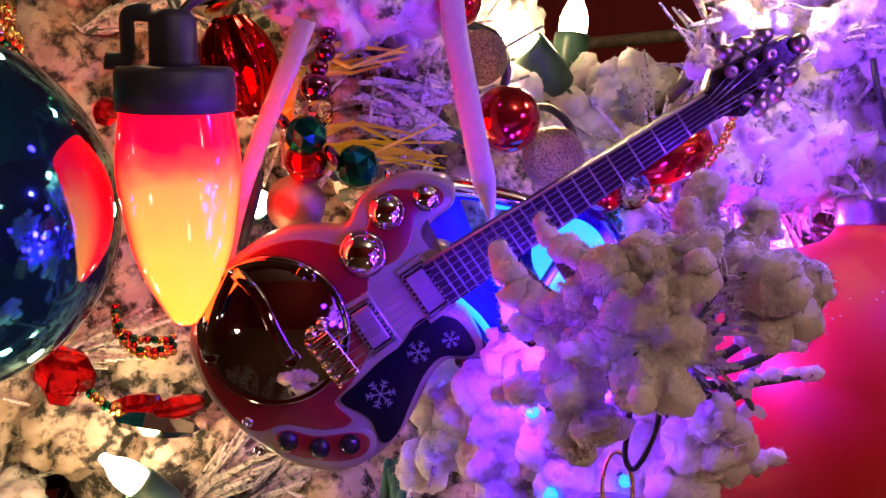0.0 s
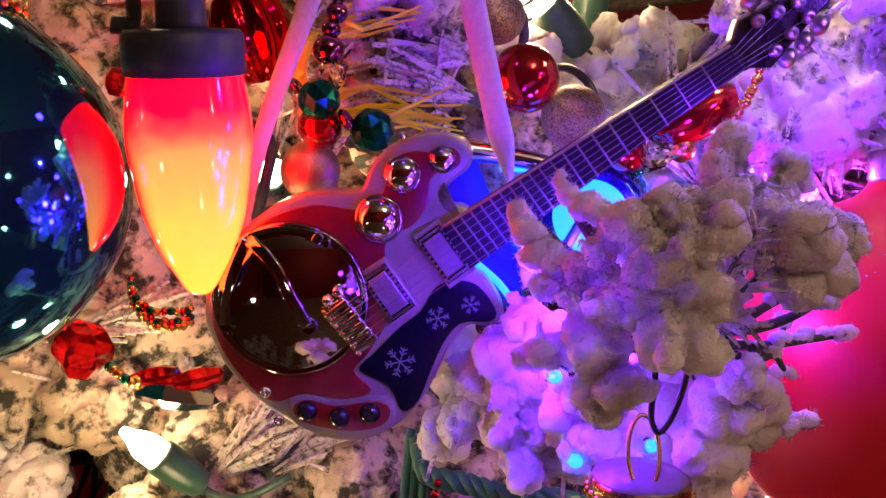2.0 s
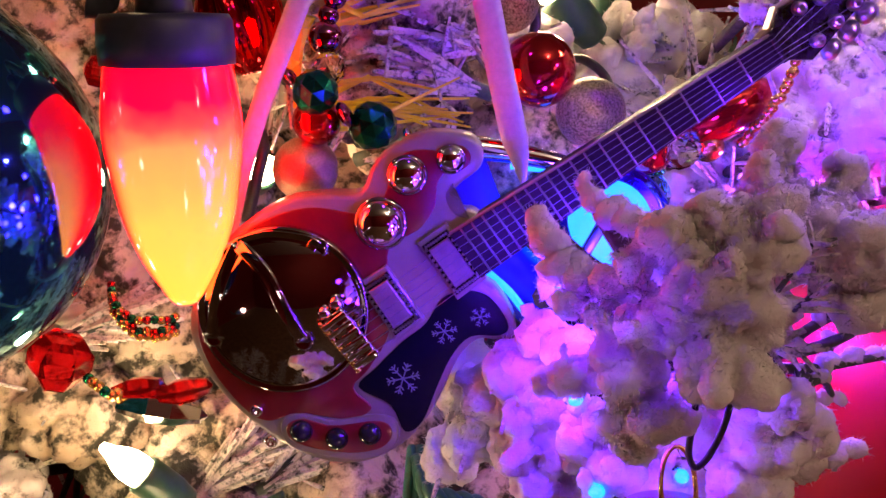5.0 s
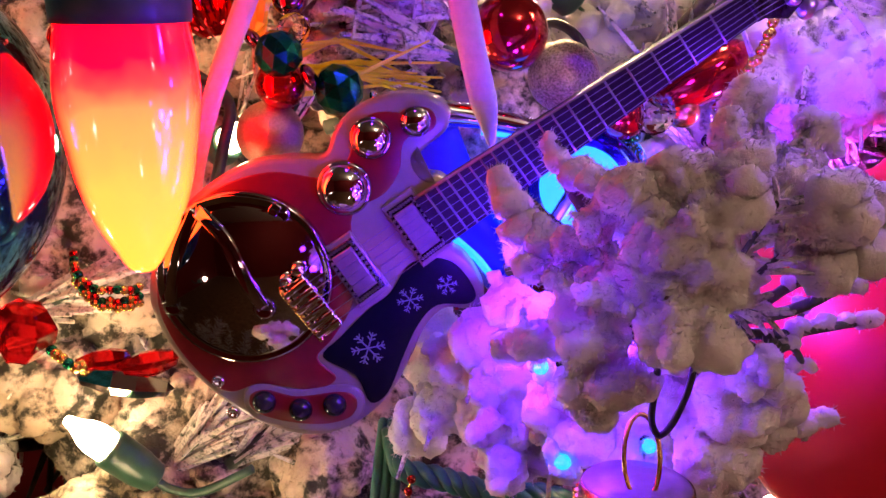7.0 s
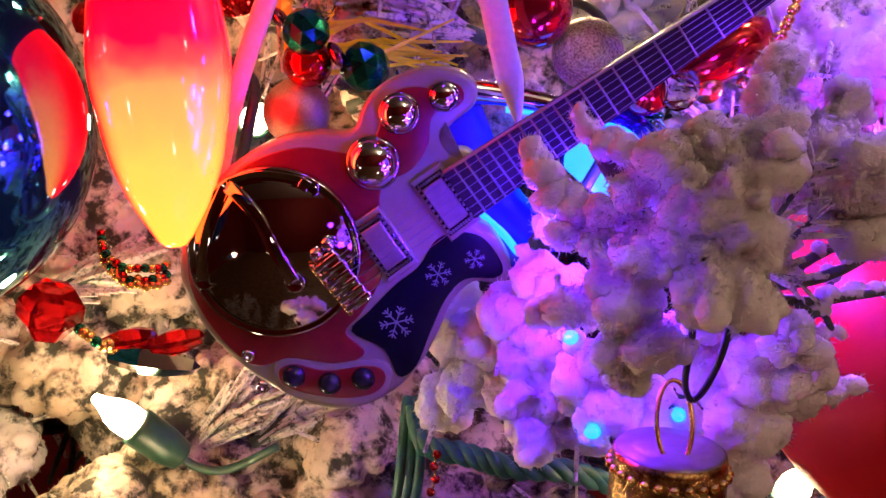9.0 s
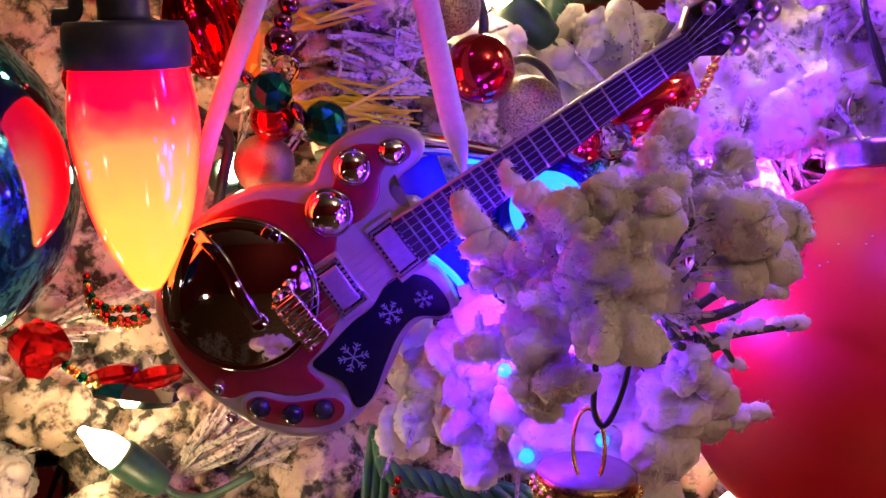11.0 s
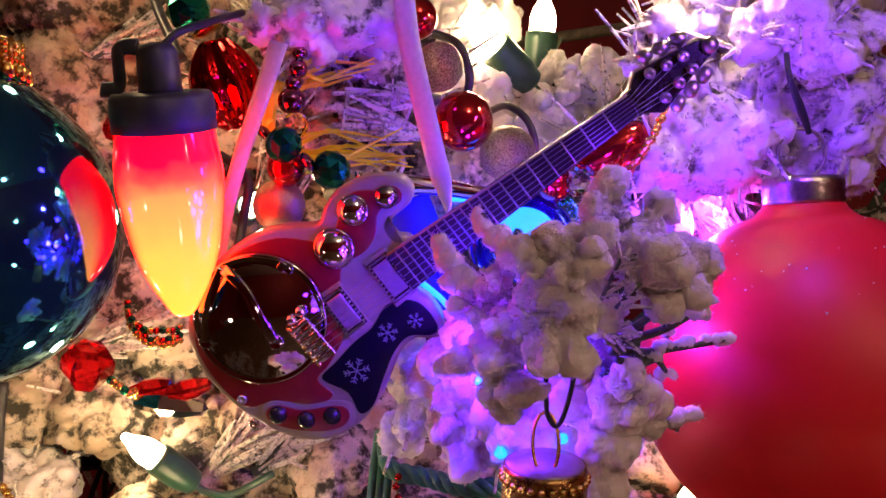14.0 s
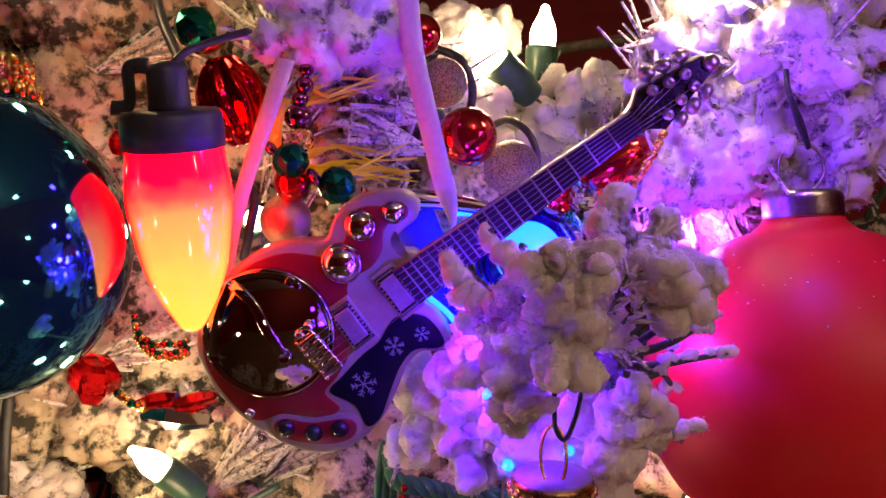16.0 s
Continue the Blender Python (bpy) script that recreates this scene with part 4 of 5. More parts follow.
def ornament_ball(name, label, centre, r, mat, cap_mat, lean=0, ring=True, neck=0.32, cap_h=0.16):
    t = thing(name, label, "ornament", at(centre, 0, lean, 0))
    prof = [(0, -r)]
    for i in range(1, 40):
        a = -math.pi / 2 + math.pi * i / 40
        if r * math.cos(a) < r * neck and a > 0:
            break
        prof.append((r * math.cos(a), r * math.sin(a)))
    rn, zn = r * neck, math.sqrt(1 - neck * neck) * r
    prof = [q for q in prof if q[1] < 0 or q[0] > rn * 1.5]
    prof += [(rn * 1.32, zn - r * 0.028), (rn * 1.16, zn - r * 0.002), (rn * 1.04, zn + r * 0.03), (rn * 0.97, zn + r * 0.06), (rn * 0.9, zn + r * 0.10), (0, zn + r * 0.10)]
    part("globe", lathe(prof, 72), mat, t)
    z = zn + r * 0.055
    cap = []
    for i in range(7):
        cap.append((rn * (0.99 + 0.025 * (i % 2)), z + r * cap_h * i / 7))
    cap = [(rn * 0.9, z - 0.0003)] + cap + [(rn * 0.97, z + r * cap_h), (rn * 0.85, z + r * cap_h * 1.06), (0, z + r * cap_h * 1.1)]
    c = part("cap", lathe(cap, 40), cap_mat, t, "ribbed metal cap")
    if ring:
        rr = rn * 0.62
        pts = [(rr * math.cos(a), 0.0006 * math.cos(a), z + r * cap_h * 1.05 + rr * 0.95 + rr * math.sin(a)) for a in (2 * math.pi * i / 28 for i in range(28))]
        part("ring", tube(pts, 0.00035, 6, True), nickel, c, "thin wire ring")
    return t, z + r * cap_h


red_ball, _ = ornament_ball("red_ornament", "matte red glass ball ornament with silver cap, hung on hook", (0.07535, 0.157, 1.1713), 0.03178, matte_red, nickel, 0, True, 0.235, 0.155)
teal, _ = ornament_ball("teal_ornament", "shiny teal blue mirror ball ornament with gold cap", (-0.0801, 0.142, 1.2053), 0.0285, teal_mirror, gold, 3, False, 0.36, 0.22)
r = 0.0285
for k in range(22):
    a = 2 * math.pi * k / 22
    part("cap_scallop", ball(0.0012, Matrix.Translation((r * 0.40 * math.cos(a), r * 0.40 * math.sin(a), r * 0.985)), 2, None, 1.5), gold, teal)
    for j in range(4):
        part("cap_stud", ball(0.0006, Matrix.Translation((r * 0.372 * math.cos(a), r * 0.372 * math.sin(a), r * (1.035 + 0.045 * j))), 2, None, 1.3), gold, teal)
    b = a + math.pi / 22
    part("cap_bar", tube([(r * 0.375 * math.cos(b), r * 0.375 * math.sin(b), r * 1.0), (r * 0.375 * math.cos(b), r * 0.375 * math.sin(b), r * 1.21)], 0.0004, 6), gold, teal)
# flecks of flock fallen on the red ball
bm = bmesh.new()
frng = random.Random(3)
red_r = 0.03178
for k in range(40):
    d = Vector((frng.uniform(-0.8, 0.7), frng.uniform(-0.9, -0.2), frng.uniform(0.2, 0.95))).normalized()
    ball(frng.uniform(0.00008, 0.00028), Matrix.Translation(d * red_r), 1, bm, frng.uniform(0.4, 1.0))
tagged(part("fleck", bm, flock_thick, red_ball, "tiny white flecks of flock"), kind="stuff")


def mini_light(p, direction, size=1.0, mat=None, lit=True):
    d = Vector(direction).normalized()
    t = thing("mini_light", "clear warm white mini light in a green plastic socket", "light", aim(p, d), "string lights")
    s = 0.0031 * size
    part("bulb", lathe([(0, 0.0), (s * 0.95, 0.0), (s * 1.0, s * 0.6), (s * 0.98, s * 1.2), (s * 0.84, s * 1.75), (s * 0.62, s * 2.2), (s * 0.44, s * 2.55), (s * 0.36, s * 2.9), (s * 0.26, s * 3.2), (0, s * 3.3)], 24), mat or bulb_warm, t, "glowing clear glass bulb")
    soc = part("socket", lathe([(s * 1.05, s * 0.15), (s * 1.22, s * 0.1), (s * 1.25, -s * 0.2), (s * 1.18, -s * 2.2), (s * 0.95, -s * 3.4), (s * 0.7, -s * 3.6), (0, -s * 3.6)], 24), socket_green, t, "green plastic socket")
    part("wire", tube(smooth_path([(0, 0, -s * 3.4), (0.001, 0, -s * 4.5), (0.004, 0.003, -s * 6), (0.01, 0.012, -s * 7)], 5), 0.0009, 7), socket_green, soc)
    return t


mini_light((-0.06172, 0.186, 1.1522), (-0.62, -0.35, 0.62), 0.98)
mini_light((0.03275, 0.232, 1.2542), (0.12, -0.1, 1.0), 1.15)
mini_light((0.01986, 0.214, 1.2471), (-0.62, -0.3, 0.6), 1.2)
mini_light((-0.04075, 0.197, 1.2092), (0.4, -0.8, 0.2), 0.9, bulb_far)
mini_light((0.06155, 0.197, 1.2013), (-0.2, -0.9, 0.2), 0.9, bulb_far)
mini_light((0.05579, 0.176, 1.1409), (0.1, -0.5, 0.6), 0.9)
# the next six, mostly out of view, are added to brighten the flock
mini_light((-0.02845, 0.19, 1.1158), (0.1, -0.3, 0.8), 0.6, bulb_far)
mini_light((-0.02764, 0.18, 1.2675), (0.2, -0.6, -0.5), 0.9, bulb_far)
mini_light((0.05443, 0.155, 1.2546), (0.0, -0.4, -0.7), 0.9)
mini_light((-0.06685, 0.17, 1.2691), (0.2, -0.6, -0.5), 0.9, bulb_far)
mini_light((-0.0984, 0.165, 1.1519), (0.5, -0.3, 0.5), 0.9)
mini_light((-0.05098, 0.165, 1.1293), (0.1, -0.2, 0.8), 0.9)
# unseen mini lights added round the view as front fill for the tuft
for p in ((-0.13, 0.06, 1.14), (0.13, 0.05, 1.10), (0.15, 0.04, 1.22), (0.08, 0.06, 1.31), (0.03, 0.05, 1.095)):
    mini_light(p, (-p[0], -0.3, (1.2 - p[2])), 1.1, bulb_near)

# blue mini lights stand in for blue glow glimpsed through gaps in the flock
for p, size in (((0.0122, 0.141, 1.1906), 0.55), ((0.0131, 0.136, 1.1759), 0.34), ((0.0160, 0.139, 1.1632), 0.46), ((0.0264, 0.134, 1.1661), 0.30), ((0.0221, 0.132, 1.1894), 0.20), ((0.0442, 0.172, 1.1560), 0.40)):
    tagged(mini_light(p, (0.05, -1.0, 0.12), size, bulb_blue), "glowing blue mini light in a green plastic socket")
    ring = [(p[0] + 0.0034 * size * math.cos(a) * rng.uniform(0.7, 1.2), p[1] - 0.0030 * size, p[2] + 0.0034 * size * math.sin(a) * rng.uniform(0.7, 1.2), 0.0022 * size) for a in (rng.uniform(0, 6.28) for _ in range(9))]
    branch(ring, flock_thick, root=(p[0], p[1] + 0.03, p[2] - 0.004), tip=(p[0], p[1] + 0.008, p[2]), voxel=0.00034, rough=0.0010, grain=0.0009)

# blue bulb light behind the neck
bl = thing("bulb_light", "large blue glowing christmas bulb light with dark rim", "light", aim((0.0228, 0.168, 1.1984), (0.1, -0.9, 0.2)))
r = 0.0101
part("bulb", lathe([(0, 0.0035), (r * 0.3, 0.0033), (r * 0.6, 0.0026), (r * 0.84, 0.0012), (r * 0.86, 0.0), (r * 0.8, -0.012), (r * 0.5, -0.025), (0, -0.03)], 40), bulb_blue, bl, "glowing blue translucent bulb")
part("collar", lathe([(r * 0.86, 0.002), (r * 0.98, 0.0022), (r * 1.08, 0.001), (r * 1.1, -0.004), (r * 0.9, -0.005)], 40), blue_mirror, bl, "shiny dark blue rim")
tube_o = thing("tube_ornament", "silver and blue mirrored tube ornament behind the guitar", "ornament")
part("tube", tube(smooth_path([(-0.00195, 0.168, 1.2116), (0.00606, 0.169, 1.2107), (0.0141, 0.169, 1.209), (0.01639, 0.169, 1.2084)], 5), lambda t: 0.0022 - 0.0009 * t, 16), chrome, tube_o)
# blue light on the silver tube, put in as an emissive strip
part("glow_tube", tube(smooth_path([(0.00708, 0.17, 1.2087), (0.01056, 0.17, 1.2083), (0.01578, 0.17, 1.2078)], 5), 0.0009, 10), bulb_blue, tube_o, "blue light along the tube, put in as emission")
strip = thing("blue_ornament", "dark blue mirrored ornament with a cyan edge lit by emission", "ornament")
part("body", tube(smooth_path([(-0.00169, 0.176, 1.2083), (0.00153, 0.176, 1.1997), (0.00606, 0.174, 1.1912), (0.01408, 0.172, 1.1839)], 6), 0.0052, 20), blue_glass, strip)
# cyan light along the edge, put in as emission of the strip
part("edge", tube(smooth_path([(0.00148, 0.16, 1.1922), (0.00393, 0.16, 1.1901), (0.00606, 0.16, 1.1881), (0.00825, 0.16, 1.1852)], 5), 0.0011, 10, flat=0.5), bulb_blue, strip, "cyan edge strip, its blue light put in as emission")


# ---- beads ----
def bead(name, label, p, r, mat, facets=False, squash=1.0, turn=(0, 0, 0), sub=4):
    bm = ball(r, None, 2 if facets else sub, None, squash)
    if facets:
        bmesh.ops.dissolve_limit(bm, angle_limit=radians(19), verts=bm.verts, edges=bm.edges)
    ob = part(name, bm, mat, None, "", smooth=not facets)
    ob.matrix_world = at(p, *turn)
    return tagged(ob, label, "bead", "bead garland")


def ridged(p, r, L, turn):
    bm = bmesh.new()
    seg, rows = 72, 28
    rings = []
    for i in range(rows + 1):
        t = i / rows
        z = L * (t - 0.5)
        base = r * max(0.16, math.sin(math.pi * (0.06 + 0.88 * t)) ** 0.62)
        rings.append([bm.verts.new(((base * (1 + 0.09 * math.cos(9 * a + 2.6 * t))) * math.cos(a), (base * (1 + 0.09 * math.cos(9 * a + 2.6 * t))) * math.sin(a), z)) for a in (2 * math.pi * k / seg for k in range(seg))])
    for a, b in zip(rings, rings[1:]):
        for i in range(seg):
            bm.faces.new((a[i], a[(i + 1) % seg], b[(i + 1) % seg], b[i]))
    bm.faces.new(rings[0][::-1])
    bm.faces.new(rings[-1])
    ob = part("ridged_bead", bm, red_metal)
    ob.matrix_world = at(p, *turn)
    return tagged(ob, "shiny red oval bead with twisted ridges", "bead", "bead garland")


ridged((-0.03834, 0.172, 1.2343), 0.00706, 0.01884, (8, -17, 30))
ob = bead("disc_bead", "small iridescent gold disc bead", (-0.04121, 0.17, 1.2455), 0.00349, gold, False, 0.3, (10, -28, 0))
bead("faceted_bead", "dark green faceted metallic bead", (-0.04427, 0.168, 1.2492), 0.00461, green_metal, True, 1.0, (20, 30, 0))
for x, y, z, r in ((-0.0198, 0.163, 1.2415, 0.00191), (-0.02053, 0.163, 1.2384, 0.00157), (-0.02102, 0.163, 1.2352, 0.00191), (-0.02208, 0.163, 1.2324, 0.00168), (-0.0226, 0.163, 1.2288, 0.0028)):
    bead("round_bead", "small plum mirrored round bead", (x, y, z), r, plum_metal)
bead("clear_bead", "clear faceted crystal bead", (-0.02204, 0.163, 1.224), 0.00269, crystal, True)
bead("faceted_bead", "dark green faceted metallic bead", (-0.02396, 0.16, 1.2198), 0.00375, green_metal, True, 1.0, (15, 40, 10))
bead("round_bead", "shiny red round bead", (-0.02429, 0.163, 1.2156), 0.00393, red_gloss)
bead("round_bead", "frosted pink pearl round bead", (-0.02674, 0.166, 1.2081), 0.00536, pearl_pink)
bead("disc_bead", "small iridescent gold disc bead", (-0.01932, 0.16, 1.2162), 0.00221, plum_metal, False, 0.5, (0, 60, 0))
bead("faceted_bead", "dark green faceted metallic bead", (-0.01534, 0.163, 1.2147), 0.00404, green_metal, True, 1.0, (35, 10, 20))
bead("disc_bead", "small iridescent gold disc bead", (-0.00964, 0.163, 1.213), 0.00157, chrome, False, 0.5, (0, 70, 0))
bead("disc_bead", "small iridescent gold disc bead", (-0.02899, 0.165, 1.223), 0.00193, plum_metal, False, 0.6, (0, 50, 0))
bead("round_bead", "shiny red round bead", (0.00281, 0.166, 1.2447), 0.00433, red_gloss)
bead("round_bead", "dusty dark red round bead", (-0.00537, 0.172, 1.2472), 0.00283, plum_metal)
bead("round_bead", "gold glittered round bead", (0.00692, 0.168, 1.2351), 0.00507, glitter_gold)
bead("round_bead", "shiny red round bead", (0.01143, 0.165, 1.2234), 0.00612, red_gloss)
bead("round_bead", "gold glittered round bead", (0.02023, 0.168, 1.2169), 0.00576, glitter_gold)
bead("round_bead", "shiny red round bead", (0.0292, 0.166, 1.2105), 0.004, red_gloss)
bead("clear_bead", "clear faceted crystal bead", (0.03377, 0.164, 1.2105), 0.00361, crystal, True)
bead("round_bead", "gold mirrored round bead", (0.03893, 0.166, 1.2108), 0.00259, gold)
ob = bead("oval_bead", "shiny red long oval bead", (0.04142, 0.166, 1.2164), 0.00447, red_gloss, False, 2.0, (0, 62, 0))
bead("disc_bead", "small green mirrored disc bead", (0.03151, 0.174, 1.2076), 0.00238, green_metal, False, 0.45, (10, 10, 0))
bead("clear_bead", "clear faceted crystal bead", (0.03247, 0.178, 1.2031), 0.00316, crystal, True, 1.4)
bead("round_bead", "gold mirrored round bead", (0.04873, 0.172, 1.2328), 0.00188, gold)


def strand(points, n, r, mats, label):
    t = thing("bead_strand", label, "garland", at(points[0]))
    o = Vector(points[0])
    pts = smooth_path([Vector(p) - o for p in points], 12)
    part("thread", tube(pts, 0.0002, 5), gold, t)
    for k in range(n):
        f = k / (n - 1) * (len(pts) - 1)
        i = min(int(f), len(pts) - 2)
        part("bead", ball(r, Matrix.Translation(pts[i].lerp(pts[i + 1], f - i) + Vector((0, 0, rng.gauss(0, r * 0.2)))), 2), mats[k % len(mats)], t)


strand([(0.0506, 0.158, 1.2249), (0.04941, 0.157, 1.2214), (0.04692, 0.156, 1.2171), (0.04476, 0.158, 1.2137), (0.04345, 0.163, 1.2111)], 18, 0.00087, [gold], "string of small gold metal beads")
for dy, mats in ((0, [red_gloss, green_metal, gold]), (0.00167, [gold, red_gloss, green_metal]), (0.00287, [gold])):
    loop = ((-0.06388, 0.178, 1.1885), (-0.0626, 0.176, 1.1856), (-0.05885, 0.174, 1.1832), (-0.05434, 0.174, 1.1825), (-0.05194, 0.176, 1.1829))
    strand([Vector(p) - Vector((0, 0, dy * f)) for p, f in zip(loop, (0.3, 0.6, 1, 1, 1))], 15, 0.00084, mats, "strand of tiny red, green and gold beads")
strand([(-0.07004, 0.182, 1.1708), (-0.0677, 0.18, 1.1703), (-0.06599, 0.18, 1.169), (-0.06438, 0.181, 1.1684)], 6, 0.0011, [green_metal, gold, gold], "short string of gold and green beads")


def jewel(name, label, p, size, mat, turn, seg=6):
    w, h = size
    ob = part(name, lathe([(0, -h), (w * 0.55, -h * 0.9), (w, -h * 0.25), (w, h * 0.25), (w * 0.6, h * 0.85), (0, h)], seg), mat, None, "", smooth=False)
    ob.matrix_world = at(p, *turn)
    return tagged(ob, label, "bead", "bead garland")


jewel("jewel", "large faceted red crystal jewel", (-0.07524, 0.182, 1.1747), (0.00582, 0.0057), red_crystal, (20, 12, 20))
jewel("long_bead", "long faceted red and silver bead", (-0.06165, 0.184, 1.1689), (0.0025, 0.00526), red_crystal, (0, 82, 0), 5)
jewel("long_bead", "long faceted red and silver bead", (-0.0528, 0.183, 1.1687), (0.0025, 0.00526), red_crystal, (0, 80, 10), 5)
jewel("long_bead", "long faceted silver mirrored bead", (-0.0576, 0.184, 1.1649), (0.00275, 0.00876), chrome, (0, 100, 8), 5)
jewel("jewel", "large faceted red crystal jewel", (-0.07208, 0.195, 1.2294), (0.0029, 0.00317), red_crystal, (10, 15, 0))


# ---- ribbon of the guitar ----
def ribbon(points, width, turns):
    o = Vector(points[0])
    t = thing("ribbon", "white satin ribbon loop that holds the guitar", "ribbon", at(points[0]))
    pts = smooth_path([Vector(p) - o for p in points], 8)
    bm = bmesh.new()
    rows = []
    for i, p in enumerate(pts):
        f = i / (len(pts) - 1)
        d = (pts[min(i + 1, len(pts) - 1)] - pts[max(i - 1, 0)]).normalized()
        side = d.cross(Vector((0, -1, 0))).normalized()
        ang = turns[0] + (turns[1] - turns[0]) * f
        side = Matrix.Rotation(ang, 3, d) @ side
        nrm = side.cross(d)
        w = width(f) * 0.5
        rows.append([bm.verts.new(p + side * w * s + nrm * (0.0004 * (1 - s * s) + e)) for e in (0.0001, -0.0001) for s in ((-1, -0.5, 0, 0.5, 1) if e > 0 else (1, 0.5, 0, -0.5, -1))])
    for a, b in zip(rows, rows[1:]):
        for i in range(10):
            bm.faces.new((a[i], a[(i + 1) % 10], b[(i + 1) % 10], b[i]))
    bm.faces.new(rows[0][::-1])
    bm.faces.new(rows[-1])
    part("band", bm, satin, t)


ribbon([(0.00113, 0.156, 1.2507), (0.00169, 0.156, 1.2399), (0.00355, 0.156, 1.229), (0.0058, 0.156, 1.2171), (0.00758, 0.156, 1.2089), (0.00822, 0.156, 1.2042)], lambda f: 0.00431 * (1.0 if f < 0.72 else max(0.15, (1 - f) / 0.28)), (0.2, 0.5))
ribbon([(-0.02406, 0.16, 1.24), (-0.02667, 0.159, 1.2322), (-0.03026, 0.158, 1.2224), (-0.0332, 0.157, 1.2136), (-0.03583, 0.158, 1.205), (-0.03773, 0.16, 1.1973)], lambda f: 0.0040 * (1 - 0.45 * f), (0.2, -0.3))


# ---- hooks, wires and the small hanging ornament ----
def rod(name, label, category, points, r, mat, n=8):
    o = Vector(points[0])
    ob = part(name, tube(smooth_path([Vector(p) - o for p in points], n), r, 8), mat)
    ob.location = o
    return tagged(ob, label, category)


rod("hook", "black wire ornament hook over a flocked twig", "hook", [(0.02774, 0.1170, 1.1817), (0.02307, 0.1105, 1.1828), (0.02273, 0.1120, 1.1786), (0.02287, 0.1150, 1.1743), (0.02381, 0.1170, 1.1720), (0.02464, 0.1170, 1.1720), (0.02542, 0.1150, 1.1742), (0.02641, 0.1130, 1.1782), (0.02716, 0.1130, 1.1823)], 0.00038, black_wire)
rod("hook", "black wire ornament hook", "hook", [(0.07151, 0.152, 1.2315), (0.07129, 0.15, 1.2266), (0.07364, 0.151, 1.2214), (0.07546, 0.153, 1.2169)], 0.00053, black_wire)
rod("hook", "black wire ornament hook", "hook", [(0.07096, 0.149, 1.2264), (0.07249, 0.15, 1.2214), (0.07511, 0.152, 1.2167)], 0.00042, black_wire)
bell = thing("bell_ornament", "dark gold metal drum ornament with violet top", "ornament", at((0.0226, 0.121, 1.1652), 8, 3, 0))
w = 0.0066
part("drum", lathe([(0, -0.022), (w * 0.98, -0.022), (w, -0.020), (w, -0.002), (w * 0.985, -0.0008), (w * 0.96, 0)], 48), speckle(material("drum_metal", (0.4, 0.24, 0.08), 0.22, 0.9), (0.10, 0.05, 0.02), (0.6, 0.36, 0.12), 700, 0.4, 0.6, 0.2), bell, "dark gold glittered side")
part("lid", lathe([(w * 0.97, -0.0004), (w * 0.9, 0.0003), (w * 0.5, 0.0006), (0, 0.0007)], 48), pickup_grey, bell, "dull grey metal lid")
rr = (0.00198, 0.00429)
part("ring", tube([(rr[0] * math.cos(a), -0.001 + 0.002 * math.sin(a), rr[1] * (0.85 + math.sin(a))) for a in (2 * math.pi * i / 30 for i in range(30))], 0.0003, 6, True), gold, bell, "thin gold wire ring")
for k in range(26):
    a = 2 * math.pi * k / 26
    part("stud", ball(0.0006, Matrix.Translation((w * math.cos(a), w * math.sin(a), -0.002)), 2), gold, bell)
rod("light_wire", "dark green light string wire", "cable", [(0.00401, 0.19, 1.2471), (0.01046, 0.185, 1.2431), (0.01291, 0.186, 1.2369), (0.01177, 0.19, 1.2313), (0.00774, 0.2, 1.2262)], 0.00101, black_wire)
rod("light_wire", "dark green light string wire", "cable", [(0.01735, 0.2, 1.2297), (0.0212, 0.19, 1.2295), (0.02535, 0.186, 1.2256), (0.02697, 0.186, 1.2198), (0.02576, 0.192, 1.2153)], 0.00088, black_wire)
rod("light_wire", "dark green light string wire", "cable", [(-0.04551, 0.19, 1.2213), (-0.03788, 0.185, 1.2154), (-0.03864, 0.184, 1.2078), (-0.04198, 0.19, 1.2003)], 0.00114, black_wire)
rod("light_wire", "dark green light string wire", "cable", [(-0.05847, 0.185, 1.2647), (-0.05521, 0.18, 1.2544), (-0.05108, 0.176, 1.2459), (-0.04754, 0.172, 1.2402)], 0.00121, black_wire)
rod("metal_rod", "thin dark metal tree pole", "pole", [(-0.10466, 0.2, 1.169), (-0.10616, 0.199, 1.1541), (-0.10747, 0.198, 1.1297)], 0.00149, black_wire)
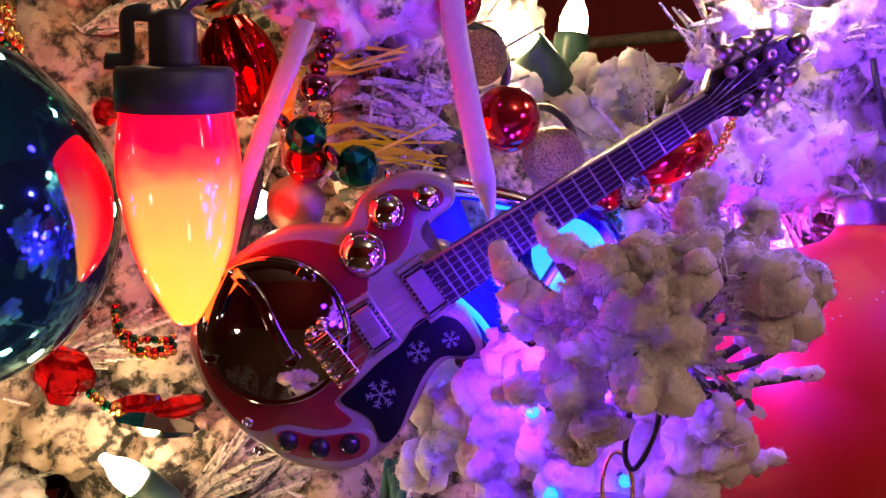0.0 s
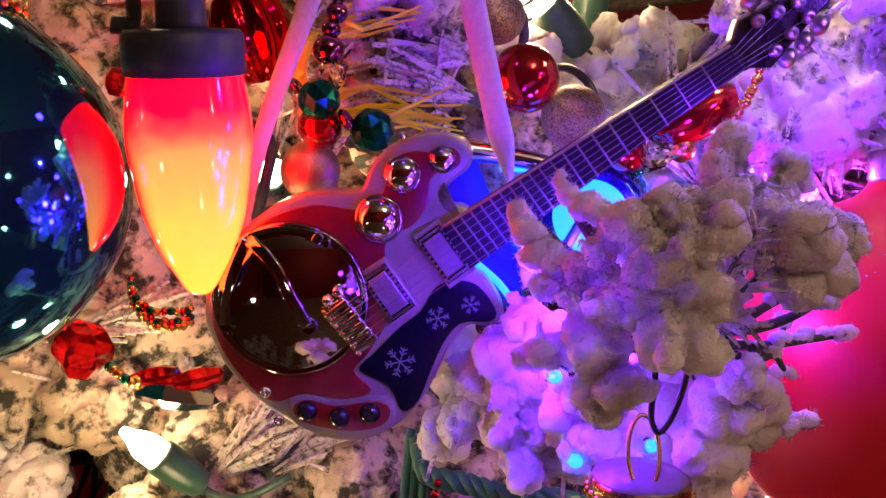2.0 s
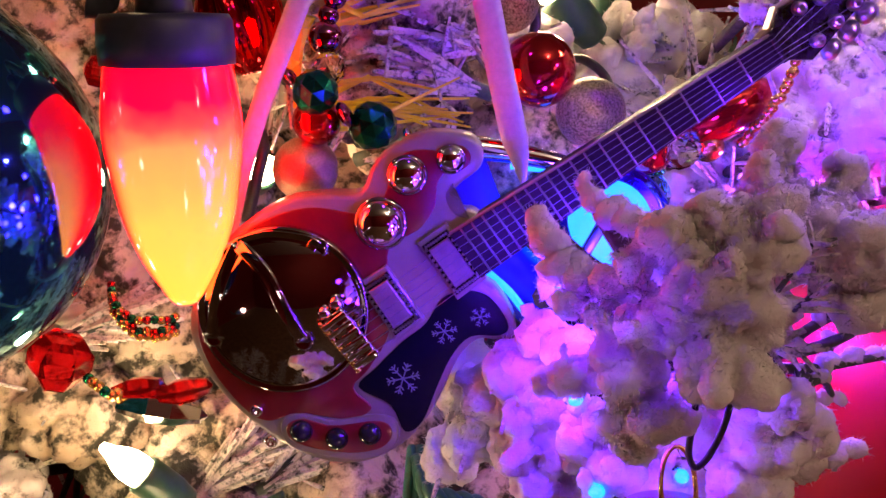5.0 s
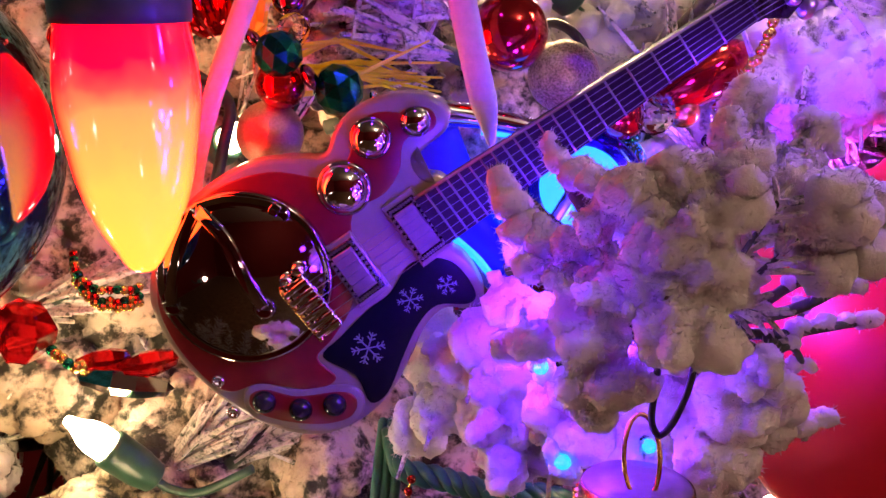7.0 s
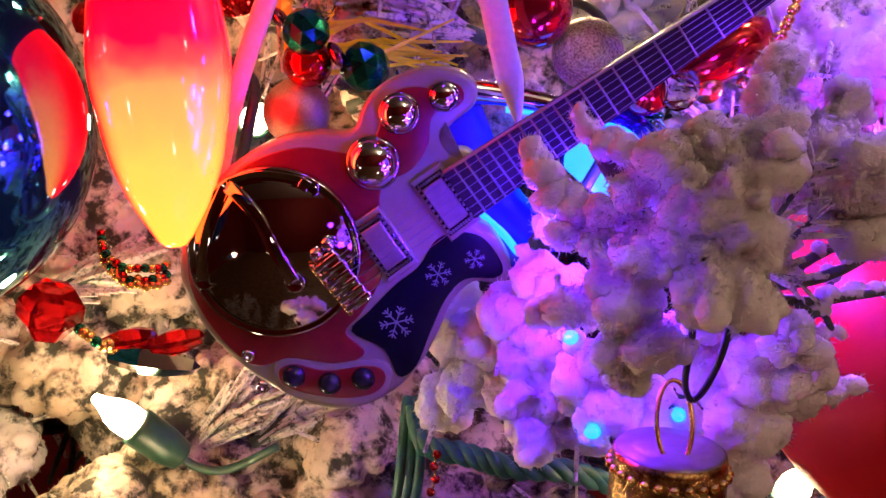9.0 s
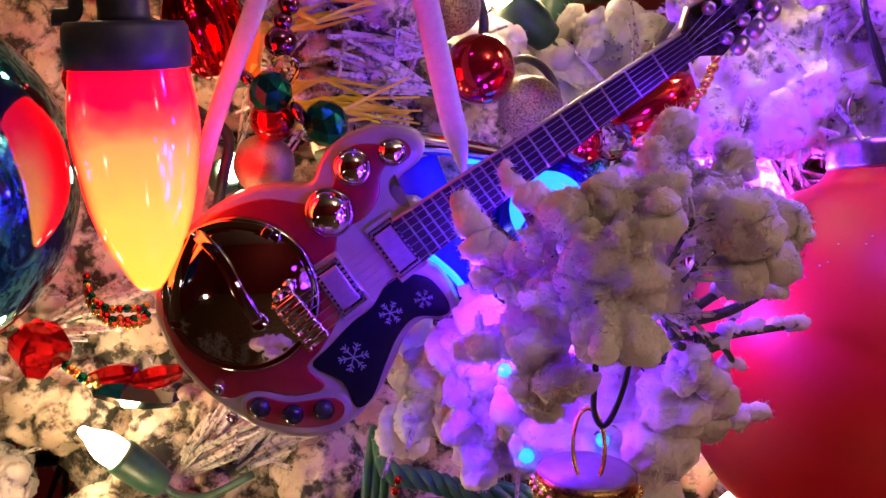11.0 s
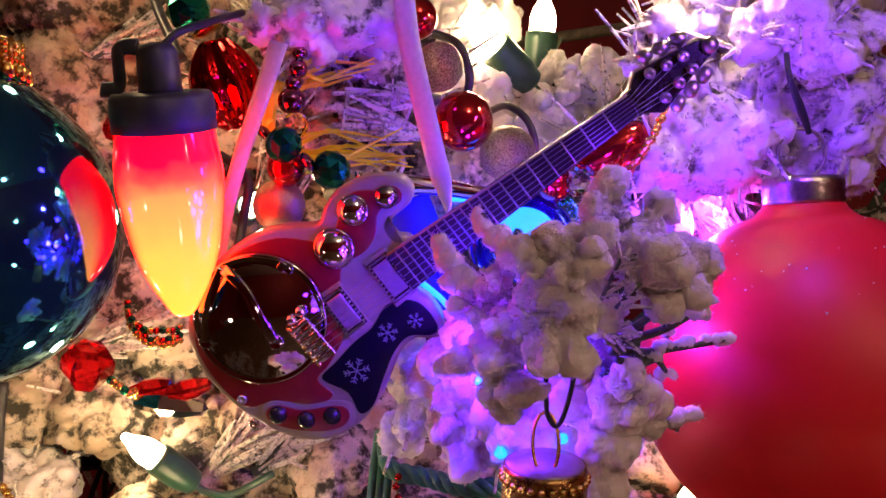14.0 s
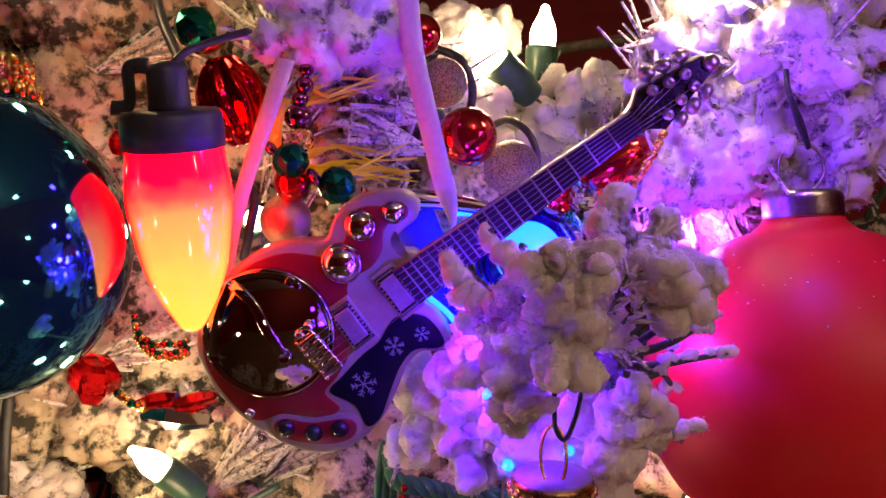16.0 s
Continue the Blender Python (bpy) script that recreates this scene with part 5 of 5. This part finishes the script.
# twisted green wire of the light string
for ph in (0.0, 2.1, 4.2):
    pts = []
    path = smooth_path([(-0.01034, 0.186, 1.1542), (-0.00797, 0.18, 1.15), (0.00016, 0.178, 1.1483), (0.0075, 0.176, 1.1467), (0.01714, 0.178, 1.1453), (0.02738, 0.19, 1.1389)], 12)
    for i, q in enumerate(path):
        pts.append(Vector(q) + Vector((0, math.cos(i * 0.55 + ph), math.sin(i * 0.55 + ph))) * 0.0012)
    rod("light_wire", "twisted teal green light string wire", "cable", pts, 0.0011, wire_green, 2)
for dx in (-0.0016, 0, 0.0017):
    rod("light_wire", "twisted teal green light string wire", "cable", [Vector(p) + Vector((dx, 0, 0)) for p in ((-0.00969, 0.19, 1.1559), (-0.01006, 0.182, 1.1501), (-0.01097, 0.18, 1.142), (-0.01299, 0.182, 1.1339))], 0.001, wire_green)
# gold tinsel needles behind the ribbons
tin = thing("tinsel", "yellow gold foil tinsel strips among the flock", "tinsel")
for a, b in (((-0.02443, 0.171, 1.2181), (-0.001, 0.174, 1.219)), ((-0.02095, 0.17, 1.236), (-0.00716, 0.174, 1.2401)), ((-0.02779, 0.171, 1.2342), (-0.03011, 0.174, 1.2264))):
    d = Vector(b) - Vector(a)
    for k in range(14):
        bm = bmesh.new()
        o = Vector(a) + Vector((rng.gauss(0, 0.001), rng.gauss(0, 0.002), rng.gauss(0, 0.0022)))
        tube([o, o + d * rng.uniform(0.3, 0.5) + Vector((0, 0, rng.gauss(0, 0.0012))), o + d * rng.uniform(0.8, 1.1) + Vector((0, 0, rng.gauss(0, 0.0025)))], lambda t: 0.0012 * (1 - 0.7 * t), 6, bm=bm, flat=0.35)
        part("strip", bm, tinsel_gold, tin, smooth=False)
strand([(-0.00529, 0.172, 1.1502), (-0.00587, 0.172, 1.1481), (-0.00561, 0.173, 1.1456), (-0.00656, 0.174, 1.143)], 4, 0.00082, [red_gloss], "short string of tiny shiny red beads")
strand([(-0.1113, 0.2, 1.1443), (-0.10777, 0.198, 1.1432), (-0.10416, 0.198, 1.1425), (-0.10273, 0.2, 1.14)], 8, 0.00135, [gold], "string of small gold metal beads")
